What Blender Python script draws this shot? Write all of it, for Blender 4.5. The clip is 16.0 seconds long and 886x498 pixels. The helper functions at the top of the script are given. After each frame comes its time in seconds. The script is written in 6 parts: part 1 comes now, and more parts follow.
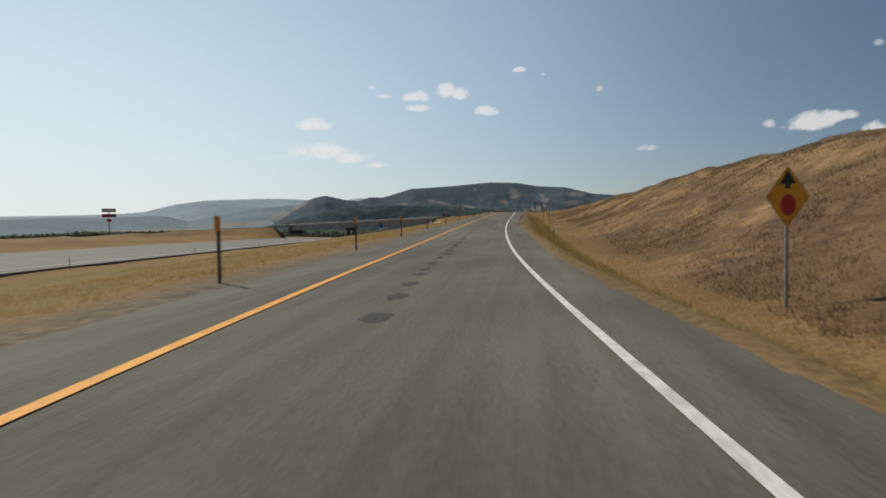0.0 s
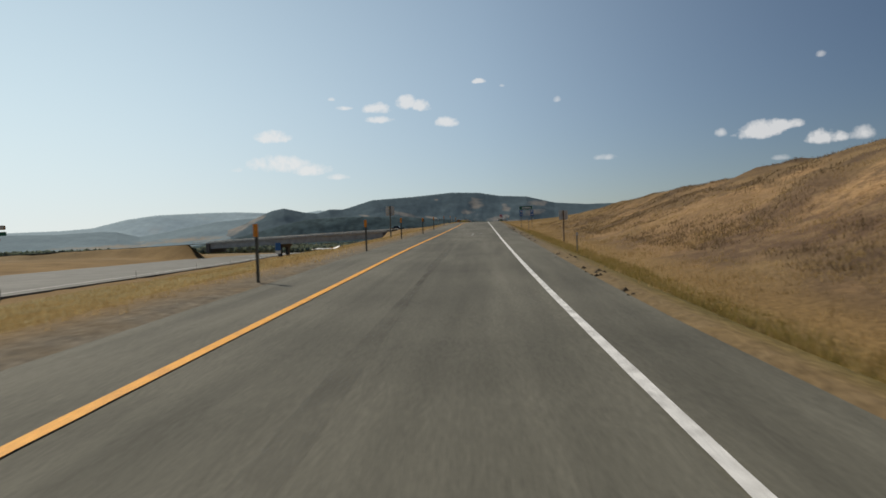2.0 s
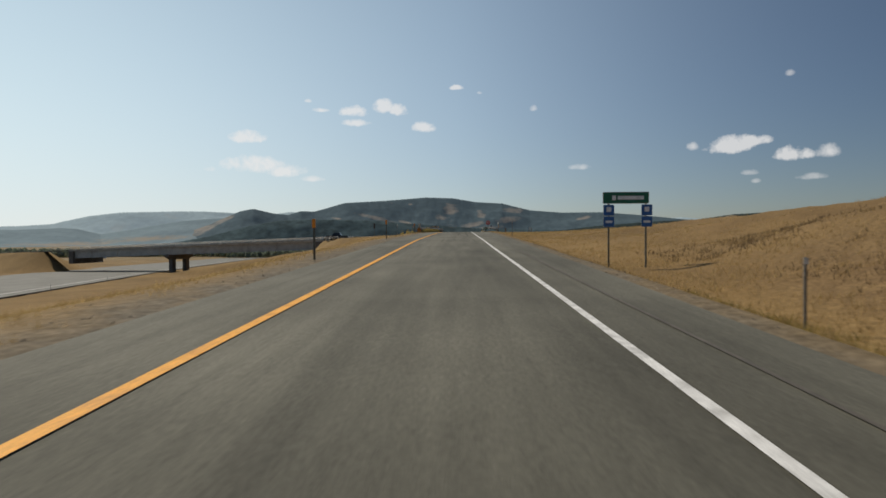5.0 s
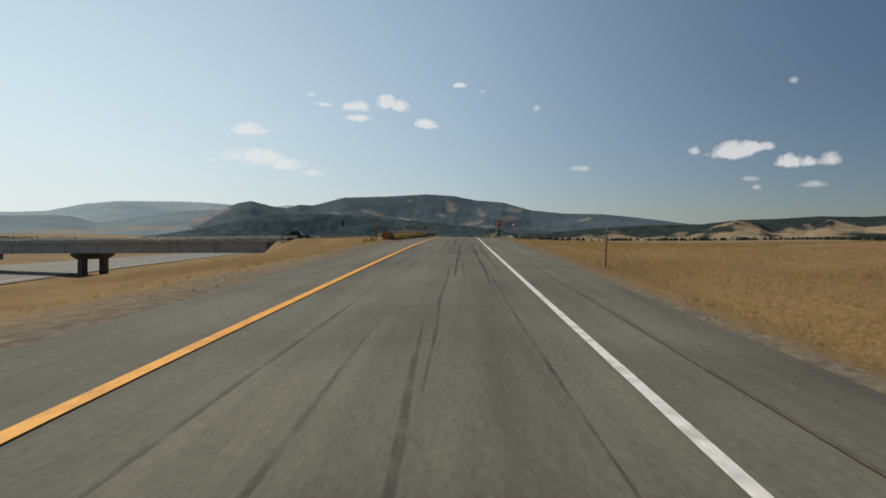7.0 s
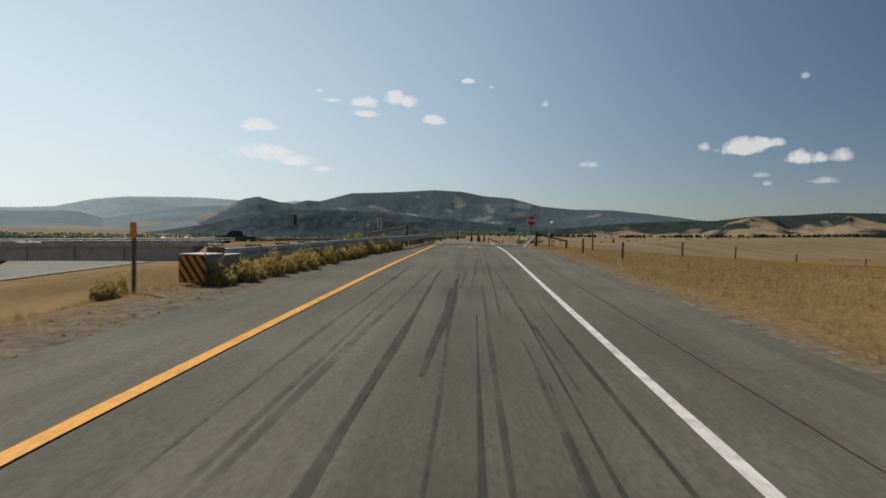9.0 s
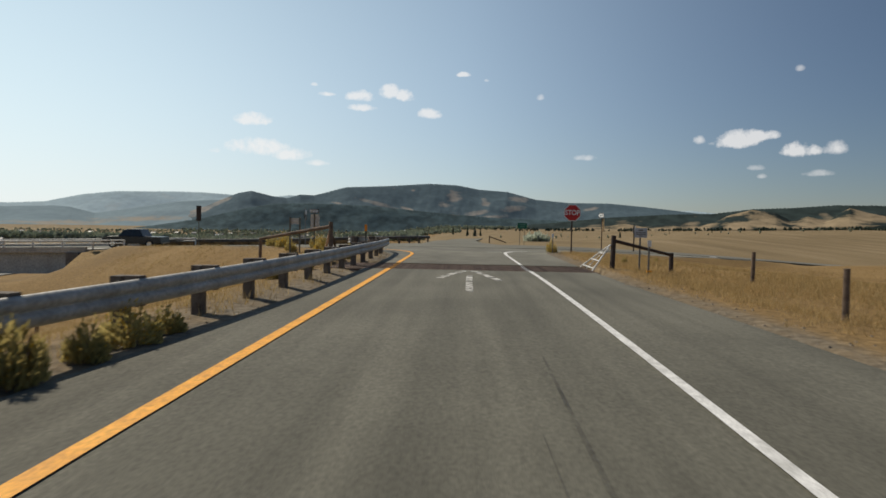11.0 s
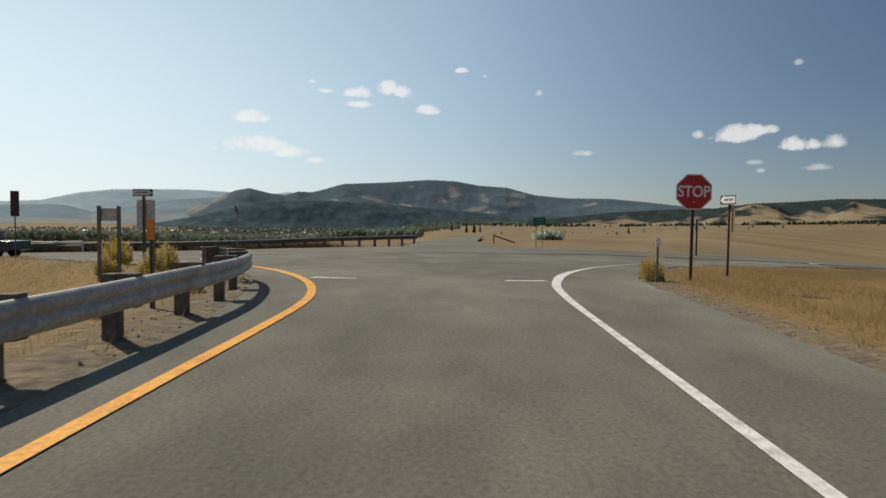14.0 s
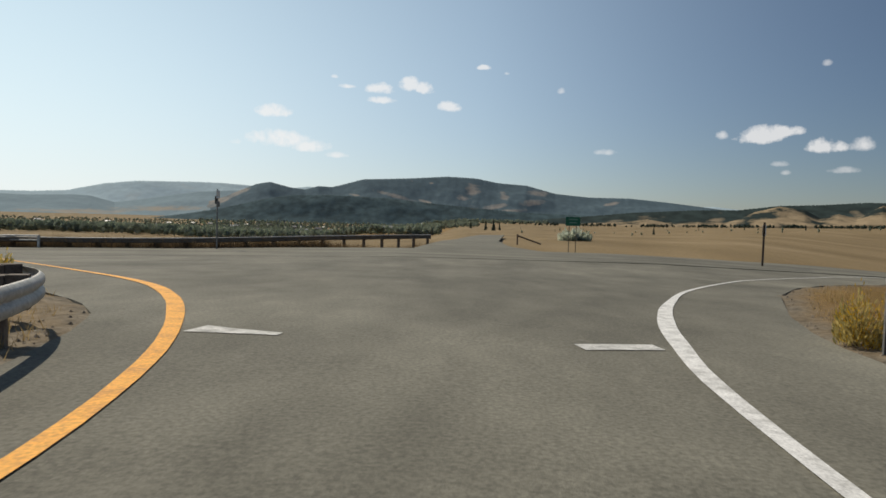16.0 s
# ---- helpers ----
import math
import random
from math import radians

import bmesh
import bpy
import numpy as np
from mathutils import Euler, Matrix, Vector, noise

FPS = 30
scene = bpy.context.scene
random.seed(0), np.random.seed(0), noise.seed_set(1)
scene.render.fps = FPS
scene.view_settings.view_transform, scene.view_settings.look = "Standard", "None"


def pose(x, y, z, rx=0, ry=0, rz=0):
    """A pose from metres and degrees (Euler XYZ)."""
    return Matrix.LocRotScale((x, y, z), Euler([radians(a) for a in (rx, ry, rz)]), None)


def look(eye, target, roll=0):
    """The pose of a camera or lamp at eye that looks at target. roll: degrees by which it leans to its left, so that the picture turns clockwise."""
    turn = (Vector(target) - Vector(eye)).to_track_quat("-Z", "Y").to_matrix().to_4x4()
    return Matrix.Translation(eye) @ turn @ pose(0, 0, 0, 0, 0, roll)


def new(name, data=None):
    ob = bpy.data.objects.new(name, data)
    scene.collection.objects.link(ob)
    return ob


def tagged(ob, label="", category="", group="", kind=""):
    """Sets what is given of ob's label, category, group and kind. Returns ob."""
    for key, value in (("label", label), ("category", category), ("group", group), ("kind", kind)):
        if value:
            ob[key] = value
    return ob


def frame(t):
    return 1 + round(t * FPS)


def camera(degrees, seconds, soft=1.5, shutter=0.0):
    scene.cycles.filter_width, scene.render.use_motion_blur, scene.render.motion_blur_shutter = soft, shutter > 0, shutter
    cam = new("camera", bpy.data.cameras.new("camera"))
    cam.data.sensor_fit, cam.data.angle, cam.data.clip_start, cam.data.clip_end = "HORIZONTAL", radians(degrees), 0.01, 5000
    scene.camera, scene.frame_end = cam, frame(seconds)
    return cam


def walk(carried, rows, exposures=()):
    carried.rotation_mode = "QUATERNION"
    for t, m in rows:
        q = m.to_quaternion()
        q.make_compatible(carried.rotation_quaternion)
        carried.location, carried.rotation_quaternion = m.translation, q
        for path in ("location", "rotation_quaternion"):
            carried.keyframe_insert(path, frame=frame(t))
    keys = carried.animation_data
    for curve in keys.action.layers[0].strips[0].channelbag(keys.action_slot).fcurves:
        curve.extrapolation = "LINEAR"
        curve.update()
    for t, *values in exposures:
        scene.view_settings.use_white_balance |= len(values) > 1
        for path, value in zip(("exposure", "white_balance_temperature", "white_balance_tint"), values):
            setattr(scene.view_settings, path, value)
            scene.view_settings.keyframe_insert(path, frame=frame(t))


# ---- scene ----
import functools

# camera: seconds, place, yaw, pitch, roll
PATH = (
    (0.0, 2.90, -260.72, -2.97, 6.96, -2.44, -0.89),
    (0.5, 2.08, -247.73, -2.89, 6.18, -2.31, -1.63),
    (1.0, 1.20, -234.63, -2.77, 5.08, -2.11, -1.26),
    (1.5, 0.73, -221.41, -2.58, 4.38, -1.68, -1.60),
    (2.0, 0.32, -208.43, -2.29, 3.64, -1.55, -1.86),
    (2.5, -0.14, -195.43, -1.98, 3.08, -1.37, -1.85),
    (3.0, -0.44, -182.94, -1.75, 2.46, -1.25, -1.00),
    (3.5, -0.58, -171.75, -1.46, 1.89, -1.20, -1.19),
    (4.0, -0.62, -160.87, -1.18, 1.34, -1.00, -0.65),
    (4.2, -0.58, -156.45, -1.10, 1.31, -1.05, -0.73),
    (6.3, -0.34, -112.01, -0.00, 1.05, -1.16, 0.89),
    (6.5, -0.34, -108.01, 0.12, 1.02, -1.17, 1.04),
    (7.0, -0.33, -98.19, 0.36, 1.21, -1.34, 1.21),
    (7.5, -0.29, -88.61, 0.57, 1.44, -1.50, 1.13),
    (8.0, -0.24, -79.27, 0.75, 1.66, -1.56, 1.23),
    (8.5, -0.23, -70.31, 0.92, 1.82, -1.62, 1.24),
    (9.0, -0.21, -61.84, 1.07, 1.92, -1.71, 1.32),
    (9.2, -0.21, -58.77, 1.11, 1.88, -1.77, 1.29),
    (11.3, -0.06, -32.93, 1.40, 1.47, -2.34, 1.07),
    (11.5, -0.04, -31.18, 1.39, 1.43, -2.39, 1.05),
    (12.0, -0.04, -27.22, 1.37, 1.10, -2.39, 1.42),
    (12.5, 0.06, -23.91, 1.39, 1.08, -2.54, 1.20),
    (13.0, 0.10, -21.06, 1.39, 1.06, -2.69, 1.25),
    (13.5, 0.11, -18.50, 1.37, 1.15, -2.64, 1.43),
    (14.0, 0.16, -16.04, 1.34, 1.46, -2.57, 0.77),
    (14.5, 0.11, -13.79, 1.35, 1.60, -2.40, 1.74),
    (15.0, 0.12, -11.84, 1.37, 2.23, -2.68, 1.46),
    (15.5, 0.06, -9.93, 1.40, 2.67, -2.83, 1.35),
    (16.0, 0.05, -8.27, 1.39, 3.10, -2.88, 1.80),
)


def camera_pose(x, y, z, yaw, pitch, roll):
    a, b = radians(yaw), radians(pitch)
    ahead = Vector((-math.sin(a) * math.cos(b), math.cos(a) * math.cos(b), math.sin(b)))
    return look((x, y, z), Vector((x, y, z)) + ahead, roll)


cam = camera(69.0, 16.0, soft=1.6, shutter=0.15)
walk(cam, [(r[0], camera_pose(*r[1:])) for r in PATH], ((0.0, -0.12), (9.0, -0.1), (11.5, 0.03), (16.0, 0.03)))

# ---- sky and sun ----
SUN_AZ, SUN_EL = -48.0, 44.0      # degrees from the way of travel, to the right; above the horizon
world = bpy.data.worlds.new("sky")
scene.world = world
world.use_nodes = True
sun = new("sun", bpy.data.lights.new("sun", "SUN"))
sun.data.energy, sun.data.angle, sun.data.color = 3.75, radians(0.6), (1.0, 0.90, 0.74)
sa, se = radians(SUN_AZ), radians(SUN_EL)
sun.matrix_world = look((math.sin(sa) * math.cos(se) * 100, math.cos(sa) * math.cos(se) * 100, math.sin(se) * 100), (0, 0, 0))

# clouds: azimuth from the way of travel and elevation, half width and half height, in degrees, and density
CLOUDS = (
    (-9.07, 10.75, 1.32, 0.52, 1), (-6.53, 11.14, 0.94, 0.71, 1), (-5.14, 10.91, 0.94, 0.57, 1), (-8.96, 9.86, 1.32, 0.38, 0.9),
    (-2.93, 9.49, 0.95, 0.53, 0.9), (-12.03, 10.88, 0.72, 0.23, 0.8), (-12.99, 11.62, 0.33, 0.18, 0.5), (-18.10, 8.37, 1.47, 0.60, 0.95),
    (-17.25, 6.04, 2.90, 0.80, 0.85), (-14.92, 5.63, 1.71, 0.62, 0.7), (-12.77, 5.00, 1.06, 0.29, 0.5), (-21.09, 5.69, 0.53, 0.28, 0.5),
    (0.08, 12.87, 0.65, 0.23, 0.9), (2.03, 12.43, 0.25, 0.14, 0.4), (6.74, 10.98, 0.34, 0.28, 0.35), (22.72, 7.08, 1.97, 0.80, 1),
    (24.36, 7.33, 1.37, 0.48, 1), (19.91, 7.20, 0.52, 0.41, 0.55), (27.18, 6.14, 1.45, 0.65, 1), (29.52, 6.18, 0.81, 0.63, 0.65),
    (28.47, 4.38, 1.05, 0.30, 0.42), (24.17, 4.90, 0.65, 0.27, 0.38), (24.60, 4.22, 0.36, 0.22, 0.35), (10.62, 5.86, 1.00, 0.29, 0.45),
    (27.00, 12.33, 0.38, 0.29, 0.4),
)


def sky_nodes():
    nt = world.node_tree
    nt.nodes.clear()
    N, L = nt.nodes.new, nt.links.new
    out, bg, sky = N("ShaderNodeOutputWorld"), N("ShaderNodeBackground"), N("ShaderNodeTexSky")
    sky.sky_type, sky.sun_disc = "NISHITA", False
    sky.sun_elevation, sky.sun_rotation = se, sa
    sky.altitude, sky.air_density, sky.dust_density, sky.ozone_density = 1300, 1.0, 1.0, 1.2
    bg.inputs["Strength"].default_value = 0.064
    co = N("ShaderNodeTexCoord")
    sep = N("ShaderNodeSeparateXYZ")
    L(co.outputs["Generated"], sep.inputs[0])

    def m(op, a, b=None, clamp=False):
        n = N("ShaderNodeMath")
        n.operation, n.use_clamp = op, clamp
        for i, v in enumerate((a, b)):
            if v is None:
                continue
            if isinstance(v, (int, float)):
                n.inputs[i].default_value = v
            else:
                L(v, n.inputs[i])
        return n.outputs[0]

    az = m("MULTIPLY", m("ARCTAN2", sep.outputs[0], sep.outputs[1]), 57.2958)
    el = m("MULTIPLY", m("ARCSINE", sep.outputs[2]), 57.2958)
    wob = N("ShaderNodeTexNoise")
    wob.inputs["Scale"].default_value, wob.inputs["Detail"].default_value, wob.inputs["Roughness"].default_value = 46, 6, 0.6
    L(co.outputs["Generated"], wob.inputs["Vector"])
    puff = m("MULTIPLY", m("SUBTRACT", wob.outputs["Fac"], 0.5), 3.4)
    total = None
    for a, e, w, h, dens in CLOUDS:
        dx = m("DIVIDE", m("SUBTRACT", az, a), w)
        dy0 = m("DIVIDE", m("SUBTRACT", el, e), h * 1.12)
        dy = m("MULTIPLY", dy0, m("ADD", 1.0, m("MULTIPLY", m("LESS_THAN", dy0, 0.0), 0.7)))
        r2 = m("ADD", m("MULTIPLY", dx, dx), m("MULTIPLY", dy, dy))
        body = m("MULTIPLY", m("ADD", m("SUBTRACT", 1.1, r2), puff), 1.25 * dens, True)
        total = body if total is None else m("MAXIMUM", total, body)
    shade = N("ShaderNodeMix")
    shade.data_type = "RGBA"
    L(m("MULTIPLY", total, 0.7), shade.inputs[0])
    air = N("ShaderNodeMix")
    air.data_type, air.blend_type = "RGBA", "MULTIPLY"
    air.inputs[0].default_value = 1.0
    air.inputs[7].default_value = (0.68, 0.85, 0.98, 1)      # clear dry mountain air
    L(sky.outputs[0], air.inputs[6])
    # summer haze: thick near the horizon and towards the sun
    dot = N("ShaderNodeVectorMath")
    dot.operation = "DOT_PRODUCT"
    L(co.outputs["Generated"], dot.inputs[0])
    dot.inputs[1].default_value = (math.sin(sa) * math.cos(se), math.cos(sa) * math.cos(se), math.sin(se))
    sunward = m("POWER", m("MULTIPLY", m("SUBTRACT", dot.outputs["Value"], -0.05), 1.0, True), 3.0)
    thick = m("POWER", 2.718, m("MULTIPLY", m("MAXIMUM", el, 0.0), -0.055))
    veil = N("ShaderNodeMix")
    veil.data_type = "RGBA"
    L(m("MULTIPLY", m("ADD", m("MULTIPLY", sunward, 2.1), 0.07), thick, True), veil.inputs[0])
    L(air.outputs[2], veil.inputs[6])
    veil.inputs[7].default_value = (11.9, 14.7, 15.7, 1)
    # dust low over the valley takes the blue out of the horizon
    dust = N("ShaderNodeMix")
    dust.data_type, dust.blend_type = "RGBA", "MULTIPLY"
    L(m("POWER", 2.718, m("MULTIPLY", m("MAXIMUM", el, 0.0), -0.16)), dust.inputs[0])
    L(veil.outputs[2], dust.inputs[6])
    dust.inputs[7].default_value = (1.12, 0.95, 0.86, 1)
    # thinner, duller air away from the sun
    dull = N("ShaderNodeMix")
    dull.data_type, dull.blend_type = "RGBA", "MULTIPLY"
    L(m("MULTIPLY", sep.outputs[0], 1.4, True), dull.inputs[0])
    L(dust.outputs[2], dull.inputs[6])
    dull.inputs[7].default_value = (0.75, 0.70, 0.69, 1)
    L(dull.outputs[2], shade.inputs[6])
    shade.inputs[7].default_value = (14.0, 13.7, 13.4, 1)
    L(shade.outputs[2], bg.inputs["Color"])
    L(bg.outputs[0], out.inputs["Surface"])


sky_nodes()

# ---- materials ----
def mat(name, base, dark=None, scale=4.0, rough=0.8, bump=0.0, bump_scale=40.0, metal=0.0, light=None, spec=0.4, fine=None, coords="Object"):
    """Two scales of noise between a dark, a base and a light colour, and fine relief."""
    M = bpy.data.materials.new(name)
    M.use_nodes = True
    nt = M.node_tree
    N, L = nt.nodes.new, nt.links.new
    b = nt.nodes["Principled BSDF"]
    b.inputs["Roughness"].default_value, b.inputs["Metallic"].default_value = rough, metal
    b.inputs["Specular IOR Level"].default_value = spec
    dark = dark or tuple(c * 0.72 for c in base)
    light = light or tuple(min(1, c * 1.2) for c in base)
    co = N("ShaderNodeTexCoord")
    n1, n2 = N("ShaderNodeTexNoise"), N("ShaderNodeTexNoise")
    n1.inputs["Scale"].default_value, n1.inputs["Detail"].default_value = scale, 6
    n2.inputs["Scale"].default_value, n2.inputs["Detail"].default_value = fine or scale * 9, 4
    L(co.outputs[coords], n1.inputs["Vector"])
    L(co.outputs[coords], n2.inputs["Vector"])
    r1 = N("ShaderNodeValToRGB")
    e = r1.color_ramp.elements
    e[0].position, e[0].color = 0.32, (*dark, 1)
    e[1].position, e[1].color = 0.70, (*light, 1)
    e.new(0.5).color = (*base, 1)
    L(n1.outputs["Fac"], r1.inputs["Fac"])
    r2 = N("ShaderNodeValToRGB")
    r2.color_ramp.elements[0].position, r2.color_ramp.elements[0].color = 0.3, (0.72, 0.72, 0.72, 1)
    r2.color_ramp.elements[1].position, r2.color_ramp.elements[1].color = 0.7, (1.2, 1.2, 1.2, 1)
    L(n2.outputs["Fac"], r2.inputs["Fac"])
    mx = N("ShaderNodeMix")
    mx.data_type, mx.blend_type = "RGBA", "MULTIPLY"
    mx.inputs[0].default_value = 1.0
    L(r1.outputs[0], mx.inputs[6])
    L(r2.outputs[0], mx.inputs[7])
    L(mx.outputs[2], b.inputs["Base Color"])
    if bump:
        n3, bp = N("ShaderNodeTexNoise"), N("ShaderNodeBump")
        n3.inputs["Scale"].default_value, n3.inputs["Detail"].default_value = bump_scale, 5
        bp.inputs["Strength"].default_value, bp.inputs["Distance"].default_value = bump, 0.02
        L(co.outputs[coords], n3.inputs["Vector"])
        L(n3.outputs["Fac"], bp.inputs["Height"])
        L(bp.outputs[0], b.inputs["Normal"])
    return M


def asphalt(name, stretch, base):
    """Worn asphalt: blotches, wheel tracks drawn out along the road, and coarse stones."""
    M = mat(name, base, tuple(c * 0.84 for c in base), 0.3, 0.9, 0.3, 70, light=tuple(c * 1.15 for c in base), fine=24, spec=0.25)
    nt = M.node_tree
    N, L = nt.nodes.new, nt.links.new
    b = nt.nodes["Principled BSDF"]
    old = b.inputs["Base Color"].links[0].from_socket
    co = N("ShaderNodeTexCoord")
    for sc, de, lo, hi, st in ((1.0, 5, 0.74, 1.22, stretch), (1.0, 4, 0.86, 1.12, tuple(s * 5 for s in stretch)), (55.0, 3, 0.88, 1.12, (1, 1, 1))):
        mp, n, r, mx = N("ShaderNodeMapping"), N("ShaderNodeTexNoise"), N("ShaderNodeValToRGB"), N("ShaderNodeMix")
        mp.inputs["Scale"].default_value = st
        n.inputs["Scale"].default_value, n.inputs["Detail"].default_value = sc, de
        L(co.outputs["Object"], mp.inputs["Vector"])
        L(mp.outputs[0], n.inputs["Vector"])
        r.color_ramp.elements[0].position, r.color_ramp.elements[0].color = 0.3, (lo, lo, lo, 1)
        r.color_ramp.elements[1].position, r.color_ramp.elements[1].color = 0.7, (hi, hi, hi, 1)
        L(n.outputs["Fac"], r.inputs["Fac"])
        mx.data_type, mx.blend_type = "RGBA", "MULTIPLY"
        mx.inputs[0].default_value = 1.0
        L(old, mx.inputs[6])
        L(r.outputs[0], mx.inputs[7])
        old = mx.outputs[2]
    L(old, b.inputs["Base Color"])
    return M


ASPHALT = asphalt("ramp_asphalt", (0.75, 0.035, 1), (0.137, 0.131, 0.103))
MOUTH = asphalt("junction_asphalt", (0.30, 0.12, 1), (0.17, 0.162, 0.129))
CROSSING = asphalt("crossing_asphalt", (0.035, 0.6, 1), (0.17, 0.163, 0.13))
SEAM = mat("tar_seam", (0.105, 0.093, 0.074), (0.085, 0.076, 0.062), 2, 0.8)
YELLOW = mat("yellow_paint", (0.84, 0.37, 0.018), (0.66, 0.29, 0.025), 3, 0.7, light=(0.88, 0.41, 0.03))
WHITE = mat("white_paint", (0.72, 0.71, 0.68), (0.5, 0.49, 0.46), 5, 0.7)
STEEL = mat("galvanised_steel", (0.43, 0.42, 0.39), (0.34, 0.33, 0.305), 2, 0.6, 0.08, 30, metal=0.2)
# dull brown steel of the far rail, with its face's shade in the colour
SHADED_STEEL = mat("shaded_brown_steel", (0.15, 0.13, 0.105), (0.10, 0.085, 0.07), 2, 0.75, 0.1, 30, metal=0.1)
WOOD = mat("weathered_wood", (0.17, 0.12, 0.085), (0.09, 0.065, 0.048), 5, 0.9, 0.5, 50)
CONCRETE = mat("concrete", (0.42, 0.39, 0.34), (0.32, 0.30, 0.26), 0.8, 0.85, 0.3, 20)

HIGHWAY = mat("highway_asphalt", (0.16, 0.155, 0.135), (0.135, 0.13, 0.113), 0.2, 0.85, 0.2, 30, fine=8)
RUST = mat("rusty_steel", (0.165, 0.112, 0.082), (0.10, 0.068, 0.05), 3, 0.7, 0.3, 40, metal=0.3)
PIT = mat("pit_earth", (0.06, 0.048, 0.038), (0.03, 0.025, 0.02), 2, 0.95, 0.6, 10)


def worn(name, base, low, high, scale, rough=0.8):
    """Paint or rubber that is worn through to the surface below it."""
    M = mat(name, base, scale=4, rough=rough)
    nt = M.node_tree
    N, L = nt.nodes.new, nt.links.new
    b, out = nt.nodes["Principled BSDF"], nt.nodes["Material Output"]
    co, n, r = N("ShaderNodeTexCoord"), N("ShaderNodeTexNoise"), N("ShaderNodeValToRGB")
    n.inputs["Scale"].default_value, n.inputs["Detail"].default_value, n.inputs["Roughness"].default_value = scale, 8, 0.7
    r.color_ramp.elements[0].position, r.color_ramp.elements[0].color = 0.36, (low, low, low, 1)
    r.color_ramp.elements[1].position, r.color_ramp.elements[1].color = 0.62, (high, high, high, 1)
    tr, mx = N("ShaderNodeBsdfTransparent"), N("ShaderNodeMixShader")
    L(co.outputs["Object"], n.inputs["Vector"])
    L(n.outputs["Fac"], r.inputs["Fac"])
    L(r.outputs[0], mx.inputs[0])
    L(tr.outputs[0], mx.inputs[1])
    L(b.outputs[0], mx.inputs[2])
    L(mx.outputs[0], out.inputs["Surface"])
    return M


WORN_WHITE = worn("worn_white_paint", (0.66, 0.64, 0.59), 0.0, 0.95, 2.2)
SKID = worn("tyre_rubber_trace", (0.045, 0.042, 0.038), 0.04, 0.45, 1.1, 0.8)

# ---- mesh helpers ----
def mesh_ob(name, verts, faces, material, parent=None, label="", smooth=False):
    me = bpy.data.meshes.new(name)
    me.from_pydata([tuple(v) for v in verts], [], faces)
    me.materials.append(material)
    if smooth:
        me.shade_smooth()
    ob = new(name, me)
    if parent:
        ob.parent = parent
    return tagged(ob, label)


def part(name, bm, material, parent=None, label="", smooth=False):
    me = bpy.data.meshes.new(name)
    bm.to_mesh(me)
    bm.free()
    me.materials.append(material)
    if smooth:
        me.shade_smooth()
    ob = new(name, me)
    if parent:
        ob.parent = parent
    return tagged(ob, label)


def add_box(bm, sx, sy, sz, m=None, bevel=0.0):
    """A box with its base centre at the origin of m."""
    r = bmesh.ops.create_cube(bm, size=1.0, matrix=(m or Matrix()) @ Matrix.Translation((0, 0, sz / 2)) @ Matrix.Diagonal((sx, sy, sz, 1)))
    if bevel:
        ed = list({e for v in r["verts"] for e in v.link_edges})
        bmesh.ops.bevel(bm, geom=ed, offset=bevel, segments=2, affect="EDGES", profile=0.6)
    return r


def add_rod(bm, p, q, r1, r2=None, seg=8):
    p, q = Vector(p), Vector(q)
    d = q - p
    m = Matrix.Translation((p + q) / 2) @ d.to_track_quat("Z", "Y").to_matrix().to_4x4()
    bmesh.ops.create_cone(bm, cap_ends=True, segments=seg, radius1=r1, radius2=r1 if r2 is None else r2, depth=d.length, matrix=m)


def empty(name, x, y, z, rz=0.0):
    ob = new(name)
    ob.matrix_world = pose(x, y, z, 0, 0, rz)
    return ob


# ---- plan ----
CATTLE_Y0, CATTLE_Y1 = -16.3, -13.4     # the pit of the cattle grid


def smooth_step(a, b, v):
    t = min(1, max(0, (v - a) / (b - a)))
    return t * t * (3 - 2 * t)


def lerp(v, table):
    a0, b0 = table[0]
    if v <= a0:
        return b0
    for a, b in table:
        if v <= a:
            return b0 + (b - b0) * (v - a0) / (a - a0) if a > a0 else b
        a0, b0 = a, b
    return b0


Z_TABLE = [(-800, -12.0), (-330, -4.7), (-290, -4.35), (-261, -4.19), (-251, -4.16), (-238, -4.12), (-229.5, -4.02), (-221, -3.90), (-215, -3.79), (-206.5, -3.62), (-195, -3.38), (-183, -3.06), (-161, -2.56), (-143, -2.13), (-112, -1.36), (-98, -1.0),
           (-79, -0.65), (-62, -0.36), (-50, -0.20), (-38, -0.07), (-25, 0.0), (-3, 0.0), (9, -0.4), (24, -0.8), (60, -0.9), (140, -3.0)]
X_TABLE = [(-800, 110.0), (-420, 25.0), (-330, 10.5), (-290, 5.0), (-261, 2.12), (-254, 1.52), (-248, 1.05), (-239, 0.54), (-234, 0.33), (-229.5, 0.10), (-221.5, -0.15), (-215, -0.35), (-206.5, -0.56), (-199, -0.67), (-190, -0.77), (-180, -0.82),
           (-152, -0.84), (-128, -0.84), (-104, -0.92), (-91, -0.91), (-71, -0.79), (-54, -0.66), (-38, -0.38), (-25, -0.1), (60, -0.1)]
CROSS_Z = [(-300, -9), (-110, -4.0), (-87, -3.2), (-26, -1.35), (-5, -0.85), (10, -0.93), (25, -1.45), (60, -3.6), (150, -9), (400, -16)]


@functools.lru_cache(maxsize=None)
def road_z(y):
    return sum(lerp(y + k * 2.5, Z_TABLE) for k in range(-2, 3)) / 5


@functools.lru_cache(maxsize=None)
def road_x(y):
    return sum(lerp(y + k * 3.0, X_TABLE) for k in range(-3, 4)) / 7


